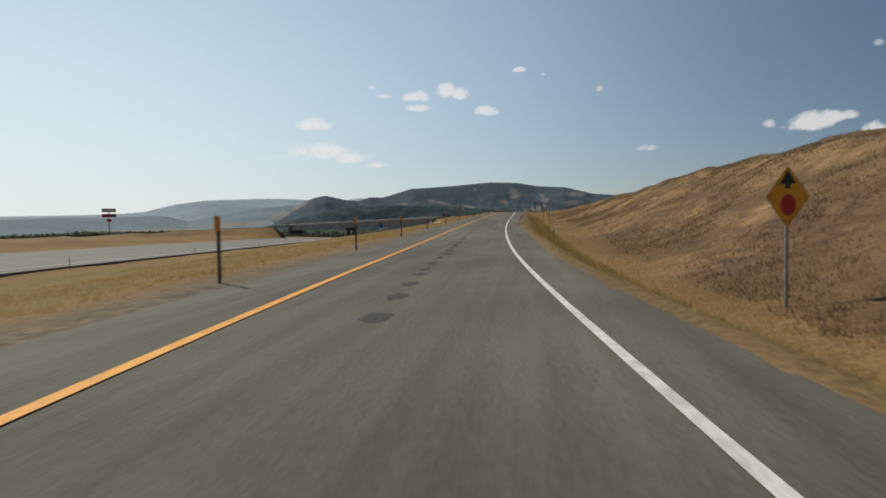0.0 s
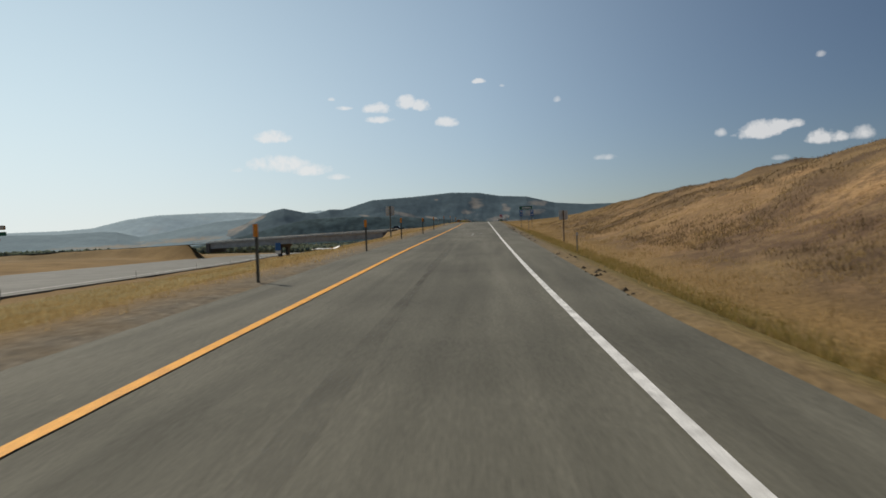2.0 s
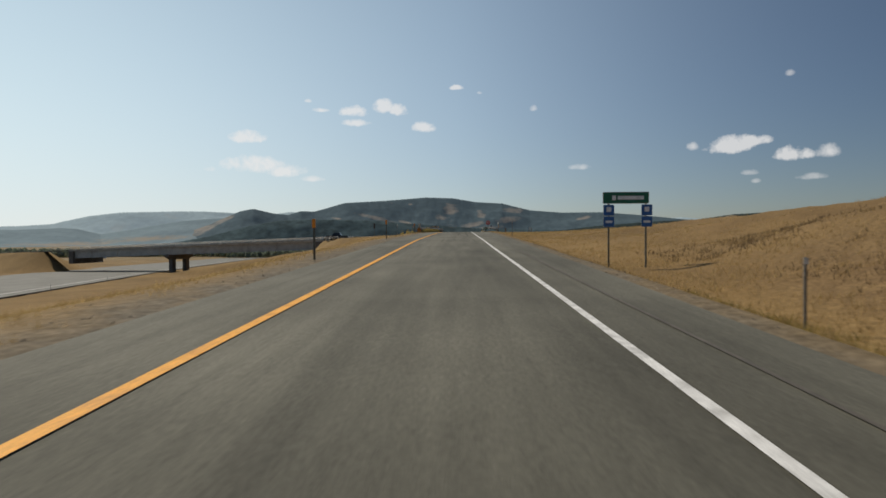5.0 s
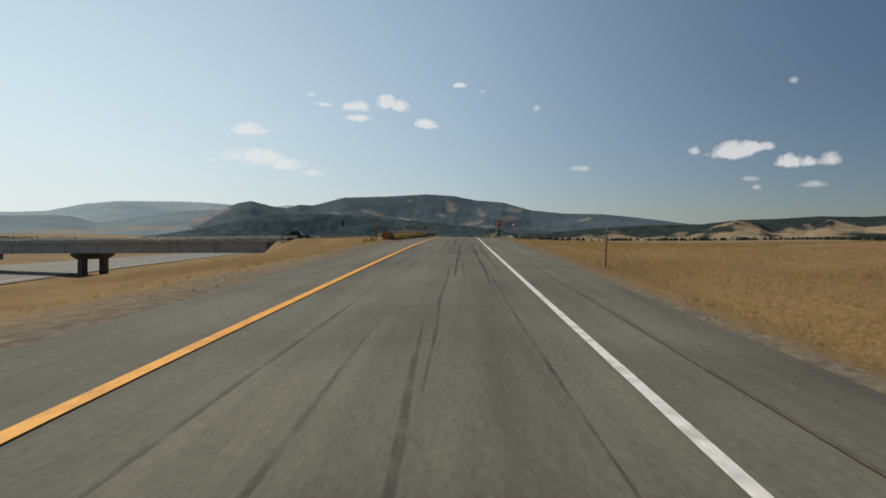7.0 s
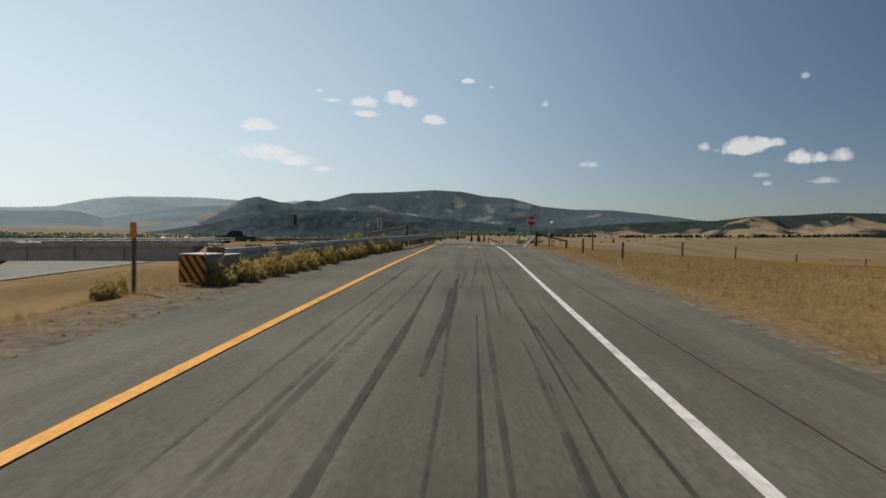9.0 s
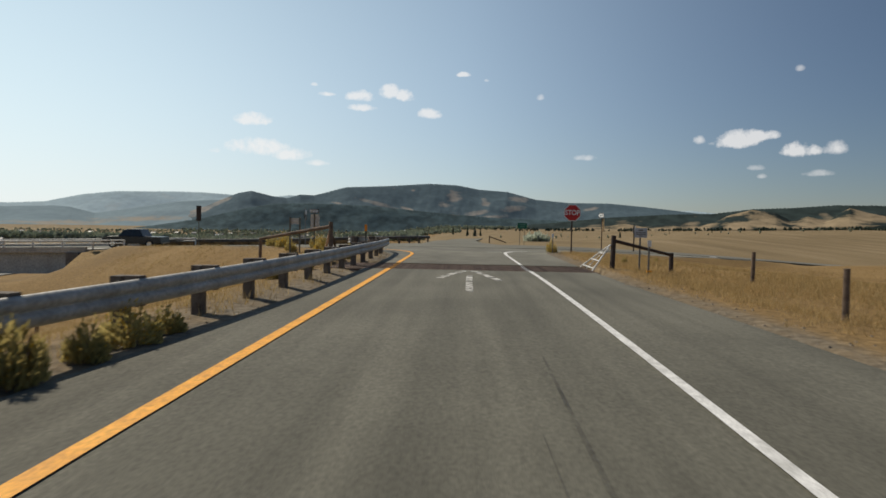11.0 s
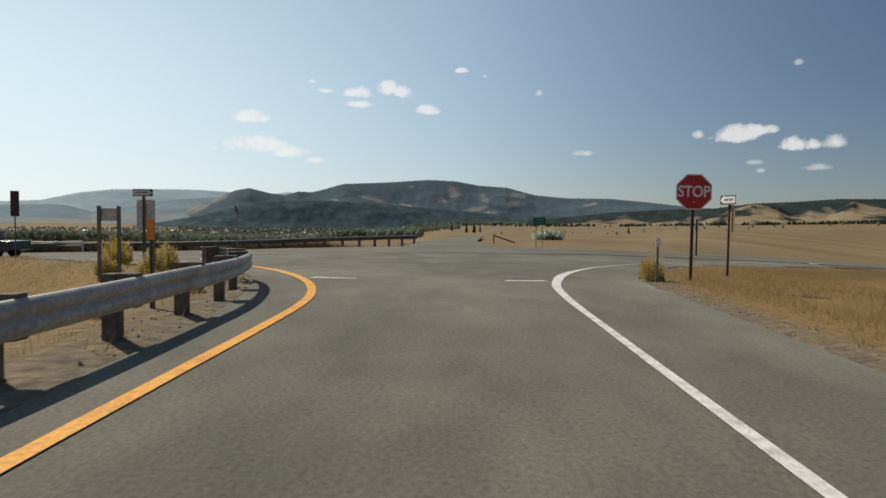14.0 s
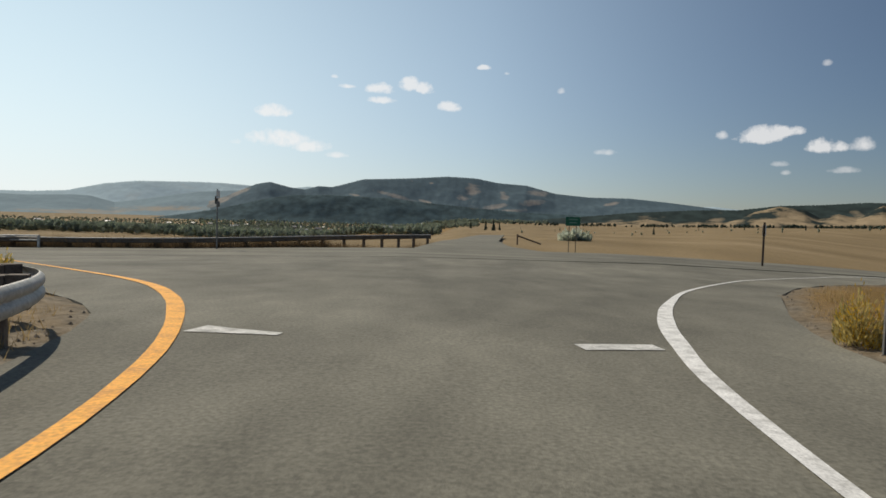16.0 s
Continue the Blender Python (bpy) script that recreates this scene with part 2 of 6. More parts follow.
def cross_y(x):
    """Middle of the crossing road."""
    return 27.0 + 0.2 * max(0, -33 - x) if x < -25 else 27.0 + 0.2 * (x + 25)


def cross_z(x):
    return lerp(x, CROSS_Z)


def pave_z(x, y):
    return road_z(y) + (cross_z(x) + 0.8) * smooth_step(3, 26, y)


@functools.lru_cache(maxsize=None)
def pave_left(y):
    return road_x(y) - 3.9 if y < -46 else lerp(y, [(-46, road_x(-46) - 3.9), (-38, -4.1), (-32, -3.75), (-27, -3.3), (-22, -3.08), (-12, -2.98), (-9, -3.03), (-7.5, -3.17), (-4.9, -3.65), (-2.8, -4.15), (-1, -4.7), (0.4, -5.3), (1.7, -6.3), (5, -10.2), (9, -15.2), (14, -21), (20, -28), (24, -31)])


@functools.lru_cache(maxsize=None)
def pave_right(y):
    return road_x(y) + lerp(y, [(-240, 3.3), (-224, 3.6), (-200, 3.35), (-150, 3.7), (-120, 4.05), (-90, 4.2), (-60, 4.45), (-46, 4.5), (-30, 4.45)]) if y < -30 else lerp(y, [(-30, 4.3), (-20, 4.0), (-10, 4.05), (-4, 4.3), (0, 4.7), (1.4, 5.0), (3.7, 5.75), (9, 8.0), (12.8, 10.2), (17, 13.4), (24.6, 20.6), (33, 33)])


@functools.lru_cache(maxsize=None)
def interstate_x(y):
    return lerp(y, [(-800, 30), (-420, -14), (-330, -26), (-213, -40), (-121, -49.5), (-60, -60.5), (27, -81.5), (80, -95), (400, -170), (1200, -340)])


@functools.lru_cache(maxsize=None)
def interstate_z(y):
    return lerp(y, [(-800, -18), (-330, -7.4), (-213, -6.5), (-121, -7.2), (-60, -8.1), (27, -9.6), (400, -18), (1200, -40)])


def valley_z(x, y):
    d, az = math.hypot(x, y), math.degrees(math.atan2(x, max(y, 1e-6)))
    f = lerp(az, [(-4.5, 1.0), (-1, 0.62), (6, 0.5), (13, 0.42), (22, 0.1), (32, -0.25), (90, -0.25)])
    table = [(0, 0), (60, -0.6), (150, -3.4), (300, -9.5), (700, -17), (1500, -21), (2700, -15), (5000, -12)]
    return -1.0 + f * sum(lerp(d * q, table) for q in (0.75, 0.87, 1.0, 1.13, 1.25)) / 5


@functools.lru_cache(maxsize=None)
def crest_z(y):
    return lerp(y, [(-800, 2), (-330, 2.6), (-206, 2.75), (-172, 2.7), (-148, 2.1), (-120, 2.0), (-100, 1.25), (-85, 0.9), (-60, 0.5), (-35, -0.2), (-10, -0.8), (20, -1.3)])


def ground_z(x, y):
    zr, xc = road_z(y), road_x(y)
    n = noise.noise((x * 0.12, y * 0.12, 0)) * 0.22 + noise.noise((x * 0.5, y * 0.5, 3)) * 0.07
    n *= smooth_step(110, 40, y)
    xi, zi = interstate_x(y), interstate_z(y)
    if x > xc:
        off = x - pave_right(y) if y < 26 else 0
        a = smooth_step(1.5, 23.0, x - xc - 5)
        low = zr - 0.02 - 0.62 * smooth_step(0.3, 3.0, off) * smooth_step(-60, -110, y) * (1 + 0.8 * smooth_step(-190, -225, y)) - 0.2 * smooth_step(0.2, 3, off)
        up = crest_z(y) + 0.032 * max(0, x - 30) * smooth_step(-60, -140, y) - 0.02 * max(0, x - 60)
        base = low + (up - low) * a
        base += (valley_z(x, y) - base) * max(smooth_step(60, 260, x), smooth_step(-14, 18, y) * smooth_step(3, 30, off))
        base -= 0.9 * smooth_step(9, 26, x) * smooth_step(-30, 5, y)
        n += 0.11 * noise.noise((x * 0.42, y * 0.34, 8)) * smooth_step(8, 14, x - xc) * smooth_step(-90, -130, y)
        n *= 0.4 + 2.4 * smooth_step(8, 18, x - xc) * smooth_step(-60, -120, y)
    else:
        d = max(0, pave_left(y) - x)
        drop = max(0, d - 1.5) * (0.10 + 0.09 * smooth_step(-230, -90, y) + 0.10 * smooth_step(-125, -75, y) * smooth_step(16, -4, y))
        base = zr - 0.12 - drop
        if y > 4:                                    # the hollow in front of the bridge
            base += (min(base, -4.1 - 0.15 * max(0, -36 - x)) - base) * smooth_step(-29, -37, x) * smooth_step(4, 16, y)
        base = max(base, zi - 0.15) if x > xi - 32 else zi - 0.15 + 1.5 * smooth_step(xi - 33, xi - 55, x)
        base += (min(base, valley_z(x, y)) - base) * max(smooth_step(xi - 60, xi - 300, x), smooth_step(42, 75, y))
    # banks of the crossing road
    dc = abs(y - cross_y(x)) - 5.6
    zc = cross_z(x) - 0.14
    if y > max(26, cross_y(x)) and x > -36:
        base = valley_z(x, y) - 0.5 * smooth_step(60, 40, y)
        if -9 < x < 12:
            base = min(base, pave_z(x, y) - 0.08)
    if x > 8 and y > cross_y(x):
        base = min(base, zc + 0.035 * max(0, dc))
    if -36 < x < 300:
        bank = zc - max(0, dc - 1.5 + smooth_step(-25, -33, x)) * (0.22 + 0.26 * smooth_step(-8, -22, x) + 0.7 * smooth_step(-25, -33, x))
        base = min(max(base, bank), zc) if dc < 0.8 else max(base, bank)
    elif x < -105 and x > -320:
        bank = zc - max(0, dc) * 0.45
        base = bank if dc < 0.5 else max(base, bank)
    elif -105 <= x <= -36:
        base = max(base, -4.1 - (-36 - x) * 0.15 - max(0, dc) * 0.1, zc - 2.7 - (x + 105) * 0.4 - max(0, dc) * 0.3)
    if CATTLE_Y0 < y < CATTLE_Y1 and -4.3 < x < 4.2:
        return -0.95
    if y < 34:
        l, r = pave_left(y), pave_right(y)
        if l - 0.5 < x < r + 0.5:
            pz = pave_z(x, y)
            return pz - 0.05 if l < x < r else pz + 0.012 + 0.04 * n
        if l - 4 < x <= l - 0.5 or r + 0.5 <= x < r + 3.0 and y > -40:
            k = smooth_step(0.5, 4.0, l - x) if x < l else smooth_step(0.5, 3.0, x - r)
            return (pave_z(x, y) - 0.01) * (1 - k) + base * k + 0.3 * n
    if xi - 31 < x < xi + 3:
        return min(base, zi - 0.12)
    return base + n * (0.3 if abs(x - xc) < 8 else 1.0)


def ground_mat():
    """Dry grass, gravel by the pavement, a greener ditch, and brush with bare soil on the cut slope, by the sheet's own cover values."""
    M = bpy.data.materials.new("dry_ground")
    M.use_nodes = True
    nt = M.node_tree
    N, L = nt.nodes.new, nt.links.new
    b = nt.nodes["Principled BSDF"]
    b.inputs["Roughness"].default_value, b.inputs["Specular IOR Level"].default_value = 0.95, 0.1
    co, at, sep = N("ShaderNodeTexCoord"), N("ShaderNodeAttribute"), N("ShaderNodeSeparateColor")
    at.attribute_name = "cover"
    L(at.outputs["Color"], sep.inputs[0])

    def nz(scale, detail=5, stretch=None, rough=0.55):
        n = N("ShaderNodeTexNoise")
        n.inputs["Scale"].default_value, n.inputs["Detail"].default_value, n.inputs["Roughness"].default_value = scale, detail, rough
        if stretch:
            mp = N("ShaderNodeMapping")
            mp.inputs["Scale"].default_value = stretch
            L(co.outputs["Object"], mp.inputs["Vector"])
            L(mp.outputs[0], n.inputs["Vector"])
        else:
            L(co.outputs["Object"], n.inputs["Vector"])
        return n.outputs["Fac"]

    def ramp(v, *stops):
        r = N("ShaderNodeValToRGB")
        e = r.color_ramp.elements
        e[0].position, e[0].color = stops[0][0], (*stops[0][1], 1)
        e[1].position, e[1].color = stops[-1][0], (*stops[-1][1], 1)
        for p, c in stops[1:-1]:
            e.new(p).color = (*c, 1)
        L(v, r.inputs["Fac"])
        return r.outputs[0]

    def mix(f, a, c, kind="MIX"):
        m = N("ShaderNodeMix")
        m.data_type, m.blend_type = "RGBA", kind
        if isinstance(f, float):
            m.inputs[0].default_value = f
        else:
            L(f, m.inputs[0])
        L(a, m.inputs[6])
        L(c, m.inputs[7])
        return m.outputs[2]

    def times(a, v):
        m = N("ShaderNodeMath")
        m.operation, m.use_clamp = "MULTIPLY", True
        L(a, m.inputs[0])
        if isinstance(v, float):
            m.inputs[1].default_value = v
        else:
            L(v, m.inputs[1])
        return m.outputs[0]

    gold = ramp(nz(0.10, 8, (1, 0.45, 1), 0.6), (0.3, (0.17, 0.109, 0.046)), (0.5, (0.242, 0.156, 0.065)), (0.7, (0.31, 0.205, 0.088)))
    brush = ramp(nz(0.30, 7, (1, 0.6, 1)), (0.32, (0.10, 0.067, 0.043)), (0.5, (0.168, 0.112, 0.06)), (0.68, (0.245, 0.165, 0.08)))
    soil = ramp(nz(1.5, 5), (0.35, (0.31, 0.19, 0.092)), (0.65, (0.42, 0.27, 0.135)))
    bare = ramp(nz(0.13, 6, (0.8, 0.55, 1.6), 0.6), (0.55, (0, 0, 0)), (0.60, (1, 1, 1)))
    at2, sep2 = N("ShaderNodeAttribute"), N("ShaderNodeSeparateColor")
    at2.attribute_name = "slope_cover"
    L(at2.outputs["Color"], sep2.inputs[0])
    ragged = ramp(nz(0.8, 7, None, 0.65), (0.38, (0.1, 0.1, 0.1)), (0.55, (1, 1, 1)))
    heath = ramp(nz(1.1, 6, None, 0.65), (0.3, (0.085, 0.054, 0.036)), (0.5, (0.145, 0.093, 0.056)), (0.7, (0.235, 0.16, 0.085)))
    slope = mix(sep2.outputs[1], brush, heath)
    slope = mix(times(bare, 0.5), slope, soil)
    slope = mix(times(sep2.outputs[0], ragged), slope, soil)
    green = ramp(nz(0.6, 5), (0.35, (0.165, 0.137, 0.045)), (0.65, (0.265, 0.2, 0.07)))
    gravel = ramp(nz(3.0, 6), (0.35, (0.135, 0.117, 0.09)), (0.65, (0.21, 0.18, 0.135)))
    pale = ramp(nz(0.06, 7, (1, 0.3, 1), 0.6), (0.3, (0.172, 0.125, 0.066)), (0.5, (0.235, 0.174, 0.094)), (0.7, (0.30, 0.227, 0.132)))
    gold = mix(at.outputs["Alpha"], gold, pale)
    col = mix(sep.outputs[2], gold, slope)
    col = mix(times(sep.outputs[1], 0.85), col, green)
    edge = ramp(nz(0.9, 5), (0.3, (0.65, 0.65, 0.65)), (0.6, (1, 1, 1)))
    col = mix(times(sep.outputs[0], edge), col, gravel)
    fine = ramp(nz(7.0, 5), (0.3, (0.7, 0.7, 0.7)), (0.7, (1.25, 1.25, 1.25)))
    col = mix(1.0, col, fine, "MULTIPLY")
    L(col, b.inputs["Base Color"])
    bp = N("ShaderNodeBump")
    bp.inputs["Strength"].default_value, bp.inputs["Distance"].default_value = 0.7, 0.12
    L(nz(3.5, 6), bp.inputs["Height"])
    L(bp.outputs[0], b.inputs["Normal"])
    return M


GRID = []


def on_sheet(x, y):
    """Height of the ground's sheet at points, from its corners."""
    gx, gy, gh = GRID
    x, y = np.asarray(x, float), np.asarray(y, float)
    i = np.clip(np.searchsorted(gx, x) - 1, 0, len(gx) - 2)
    j = np.clip(np.searchsorted(gy, y) - 1, 0, len(gy) - 2)
    u, v = (x - gx[i]) / (gx[i + 1] - gx[i]), (y - gy[j]) / (gy[j + 1] - gy[j])
    return (gh[j, i] * (1 - u) + gh[j, i + 1] * u) * (1 - v) + (gh[j + 1, i] * (1 - u) + gh[j + 1, i + 1] * u) * v


def ground_sheet():
    def axis(stops):
        out = []
        for a, b, s in stops:
            out += list(np.arange(a, b, s))
        return out + [stops[-1][1]]

    xs = axis([(-4800, -800, 400), (-800, -200, 40), (-200, -110, 6), (-110, -30, 2.0), (-30, -8, 1.0), (-8, 10, 0.5), (10, 40, 1.2), (40, 100, 5), (100, 300, 20), (300, 900, 60), (900, 4800, 390)])
    ys = axis([(-900, -330, 30), (-330, -240, 3), (-240, -30, 1.5), (-30, 50, 1.0), (50, 100, 5), (100, 400, 20), (400, 1000, 60), (1000, 4900, 390)])
    verts = [(x, y, ground_z(x, y)) for y in ys for x in xs]
    GRID.extend((np.array(xs), np.array(ys), np.array([v[2] for v in verts]).reshape(len(ys), len(xs))))
    w = len(xs)
    faces = [(j * w + i, j * w + i + 1, (j + 1) * w + i + 1, (j + 1) * w + i) for j in range(len(ys) - 1) for i in range(w - 1)]
    ob = mesh_ob("ground", verts, faces, ground_mat(), smooth=True)
    cover = ob.data.color_attributes.new("cover", "FLOAT_COLOR", "POINT")
    flat_list = []
    for x, y, z in verts:
        r = g = b = 0.0
        if -430 < y < 24 and -60 < x < 60:
            d = max(pave_left(y) - x, x - pave_right(y))
            side = x > road_x(y)
            r = smooth_step(1.0 if side else 2.4, 0.1, d) * (0.25 + 0.75 * smooth_step(-215, -160, y) if side else 1)
            if side:
                g = smooth_step(0.1, 0.8, d) * smooth_step(4.0, 2.0, d) * smooth_step(-115, -160, y)
                b = smooth_step(4.5, 9.0, d) * (0.35 * smooth_step(-40, -80, y) + 0.65 * smooth_step(-100, -150, y))
            else:
                g = 0.9 * smooth_step(1.5, 3.5, d) * smooth_step(34, 20, d) * smooth_step(-60, -140, y)
        if -430 < y < -60 and 0 < x < 60:
            b = max(b, smooth_step(3.8, 6.2, x - pave_right(y)) * smooth_step(-100, -150, y))
        flat_list += [r, g, b, smooth_step(16, 44, y - 0.25 * min(x, 40)) if x > -36 else smooth_step(-90, -260, x)]
    cover.data.foreach_set("color", flat_list)
    slope = ob.data.color_attributes.new("slope_cover", "FLOAT_COLOR", "POINT")
    rows = []
    for x, y, z in verts:
        soil = dark = 0.0
        if -430 < y < -60 and 0 < x < 60:
            u = (x - road_x(y) - 6.5) / 21.5
            lumps = noise.noise((x * 0.16, y * 0.10, 41)) + 0.5 * noise.noise((x * 0.45, y * 0.3, 42))
            soil = smooth_step(0.22, 0.4, u) * smooth_step(0.85, 0.6, u) * smooth_step(0.0, 0.25, lumps) * smooth_step(-115, -150, y)
            dark = smooth_step(-0.12, 0.04, u) * smooth_step(0.62, 0.36, u) * smooth_step(-0.25, 0.15, noise.noise((x * 0.11, y * 0.06, 43)) - 0.3 * lumps) * smooth_step(-70, -120, y)
        rows += [soil, dark, 0.0, 1.0]
    slope.data.foreach_set("color", rows)
    return tagged(ob, "dry golden grassland sloping down to a valley", "ground", kind="structure")


ground_sheet()


def ribbon(name, ys, left, right, zfun, lift, material, cols, label, category):
    """A sheet between two edges, given by y."""
    n = cols + 5
    verts = []
    for y in ys:
        a, b = left(y), right(y)
        for i in range(-2, cols + 3):                # the outermost columns are the pavement's broken edges
            u = min(cols, max(0, i))
            x = a + (b - a) * u / cols
            low = 0.2 if i in (-2, cols + 2) else 0
            verts.append((x, y, zfun(x, y) + lift - low))
    faces = [(j * n + i, j * n + i + 1, (j + 1) * n + i + 1, (j + 1) * n + i) for j in range(len(ys) - 1) for i in range(n - 1) if i not in (1, n - 3)]
    return tagged(mesh_ob(name, verts, faces, material, smooth=True), label, category, kind="structure")


ribbon("ramp_road", list(np.arange(-420, CATTLE_Y0, 2.0)) + [CATTLE_Y0], pave_left, pave_right, pave_z, 0, ASPHALT, 8, "worn grey asphalt exit ramp between dry grass verges", "road")
ribbon("ramp_mouth_road", [CATTLE_Y1] + list(np.arange(-13, 33.1, 0.5)), pave_left, pave_right, pave_z, 0, MOUTH, 24, "wide worn asphalt junction at the end of the ramp", "road")


def cross_road():
    verts, faces = [], []
    xs = list(np.arange(-300, 301, 1.5))
    for x in xs:
        lo, hi = -4.9, 5.0
        for i in range(-2, 11):
            y = cross_y(x) + lo + (hi - lo) * min(8, max(0, i)) / 8
            z = -0.2 * (i in (-2, 10)) + (cross_z(x) + 0.006 if not -31 < x < 34 else max(pave_z(x, y), pave_z(x, 26)) + 0.006)
            verts.append((x, y, z))
    for j in range(len(xs) - 1):
        for i in range(12):
            if i not in (1, 10):
                faces.append((j * 13 + i, (j + 1) * 13 + i, (j + 1) * 13 + i + 1, j * 13 + i + 1))
    tagged(mesh_ob("crossing_road", verts, faces, CROSSING, smooth=True), "grey asphalt road crossing the end of the ramp", "road", kind="structure")


cross_road()
ribbon("north_road", list(np.arange(30, 140, 3.0)), lambda y: -4.5 + 0.05 * (y - 36), lambda y: lerp(y, [(30, 9), (38, 5), (46, 2.6), (60, 2.2), (140, 6)]), lambda x, y: pave_z(x, y) + (valley_z(x, y) + 0.35 - pave_z(x, y)) * smooth_step(44, 80, y), 0.012, CROSSING, 4, "asphalt road leading on beyond the junction", "road")
ribbon("highway_road", list(np.arange(-800, 1200, 8.0)), lambda y: interstate_x(y) - 30, lambda y: interstate_x(y) + 2.8, lambda x, y: interstate_z(y), 0.05, HIGHWAY, 2, "pale grey highway running below the ramp", "road")
ribbon("highway_edge_line", list(np.arange(-500, 300, 6.0)), lambda y: interstate_x(y) - 0.1, lambda y: interstate_x(y) + 0.08, lambda x, y: interstate_z(y), 0.056, WHITE, 1, "white edge line of the highway", "road marking")


def road_top(x, y):
    """Top of the ramp or of the crossing road, whichever is higher."""
    z = pave_z(x, y)
    if abs(y - cross_y(x) - 0.05) < 5.1:
        z = max(z, cross_z(x), pave_z(x, 26) if -31 < x < 34 else -99) + 0.006
    return z


def painted(name, pts, width, material, label):
    """A painted line along points on the pavement; width may change along it."""
    P = [Vector((x, y)) for x, y in pts]
    Q = [P[0]]
    for k in range(len(P) - 1):                      # smooth the corners
        p0, p1, p2, p3 = P[max(0, k - 1)], P[k], P[k + 1], P[min(len(P) - 1, k + 2)]
        m = max(1, int((p2 - p1).length / 0.5))
        for i in range(1, m + 1):
            t = i / m
            Q.append(0.5 * ((2 * p1) + (p2 - p0) * t + (2 * p0 - 5 * p1 + 4 * p2 - p3) * t * t + (3 * p1 - p0 - 3 * p2 + p3) * t ** 3))
    verts, faces = [], []
    for k, p in enumerate(Q):
        d = (Q[min(k + 1, len(Q) - 1)] - Q[max(k - 1, 0)]).normalized()
        s = Vector((-d.y, d.x))
        w = (width(k / (len(Q) - 1)) if callable(width) else width) / 2 * (1 + 0.10 * noise.noise((p.x * 1.7, p.y * 1.7, 5)))
        for e in (-w, w):
            v = p + s * e
            verts.append((v.x, v.y, road_top(v.x, v.y) + 0.012))
    faces = [(2 * k, 2 * k + 1, 2 * k + 3, 2 * k + 2) for k in range(len(Q) - 1)]
    faces = [f if (Vector(verts[f[1]]) - Vector(verts[f[0]])).cross(Vector(verts[f[3]]) - Vector(verts[f[0]])).z > 0 else f[::-1] for f in faces]
    return tagged(mesh_ob(name, verts, faces, material), label, "road marking", kind="structure")


EDGE = [(y, road_x(y)) for y in np.arange(-420, -17, 4.0)]
painted("yellow_edge_line", [(x - 2.15, y) for y, x in EDGE] + [(-2.25, CATTLE_Y0 + 0.02)], 0.15, YELLOW, "solid yellow edge line painted on asphalt")
painted("yellow_corner_line", [(-2.25, CATTLE_Y1 + 0.02), (-2.25, -11), (-2.25, -8), (-2.32, -6), (-2.55, -4.3), (-3.0, -2.5), (-3.56, -0.9), (-4.3, 0.8), (-5.33, 2.8), (-6.8, 5.0), (-8.6, 6.9), (-11.5, 9.4), (-16, 13.4), (-24, 20.6), (-31, 22.6)],
        lambda u: 0.15 + 0.13 * math.exp(-((u - 0.33) / 0.1) ** 2), YELLOW, "worn double-painted yellow corner line")
painted("white_edge_line", [(x + 2.15, y) for y, x in EDGE] + [(2.03, CATTLE_Y0 + 0.02)], 0.115, WHITE, "solid white edge line painted on asphalt")
painted("white_corner_line", [(2.02, CATTLE_Y1 + 0.02), (2.02, -11), (2.03, -8), (2.08, -5), (2.25, -2.3), (2.55, -0.4), (3.05, 2.0), (4.1, 5.4), (6.2, 10.3), (10.7, 17.5), (16.8, 25.2), (24, 31.2), (40, 36.2), (70, 42.2)],
        lambda u: 0.115 + 0.15 * math.exp(-((u - 0.15) / 0.05) ** 2), WHITE, "worn double-painted white corner line")
STUB_WHITE = worn("chipped_white_paint", (0.72, 0.71, 0.67), 0.5, 1.0, 2.6)
painted("stop_line_left", [(-3.42, -0.5), (-2.95, -0.58), (-2.3, -0.66)], lambda u: 0.52 - 0.34 * u, STUB_WHITE, "worn white stop line stub")
painted("stop_line_right", [(1.28, -0.7), (1.7, -0.6), (2.25, -0.5)], 0.36, STUB_WHITE, "worn white stop line stub")


def road_arrow(shaft, left, right, w, label):
    """A narrow straight-on arrow with two slanting barbs, half worn away."""
    painted("road_arrow", shaft, w * 0.8, WORN_WHITE, label)
    painted("road_arrow", left, w, WORN_WHITE, label)
    painted("road_arrow", right, w, WORN_WHITE, label)


road_arrow([(0.11, -22.6), (0.13, -20.5), (0.17, -18.3)], [(-0.62, -19.4), (-0.22, -17.6), (0.18, -16.5)], [(0.24, -16.6), (0.55, -17.9), (0.9, -19.85)], 0.2, "worn white arrow painted before the cattle grid")
road_arrow([(-0.47, -164.2), (-0.48, -161.5), (-0.48, -159.0)], [(-0.98, -158.5), (-0.72, -157.5), (-0.48, -156.6)], [(-0.17, -158.1), (0.0, -159.0), (0.2, -160.1)], 0.09, "faint worn white arrow painted on the ramp")

SKID_DARK = worn("dark_tyre_rubber_trace", (0.045, 0.042, 0.038), 0.25, 0.68, 0.7, 0.8)
TAR = worn("tar_blot", (0.05, 0.047, 0.042), 0.3, 0.7, 5.0, 0.8)
FAINT = worn("faint_rubber_trace", (0.06, 0.056, 0.05), 0.0, 0.17, 0.8, 0.8)
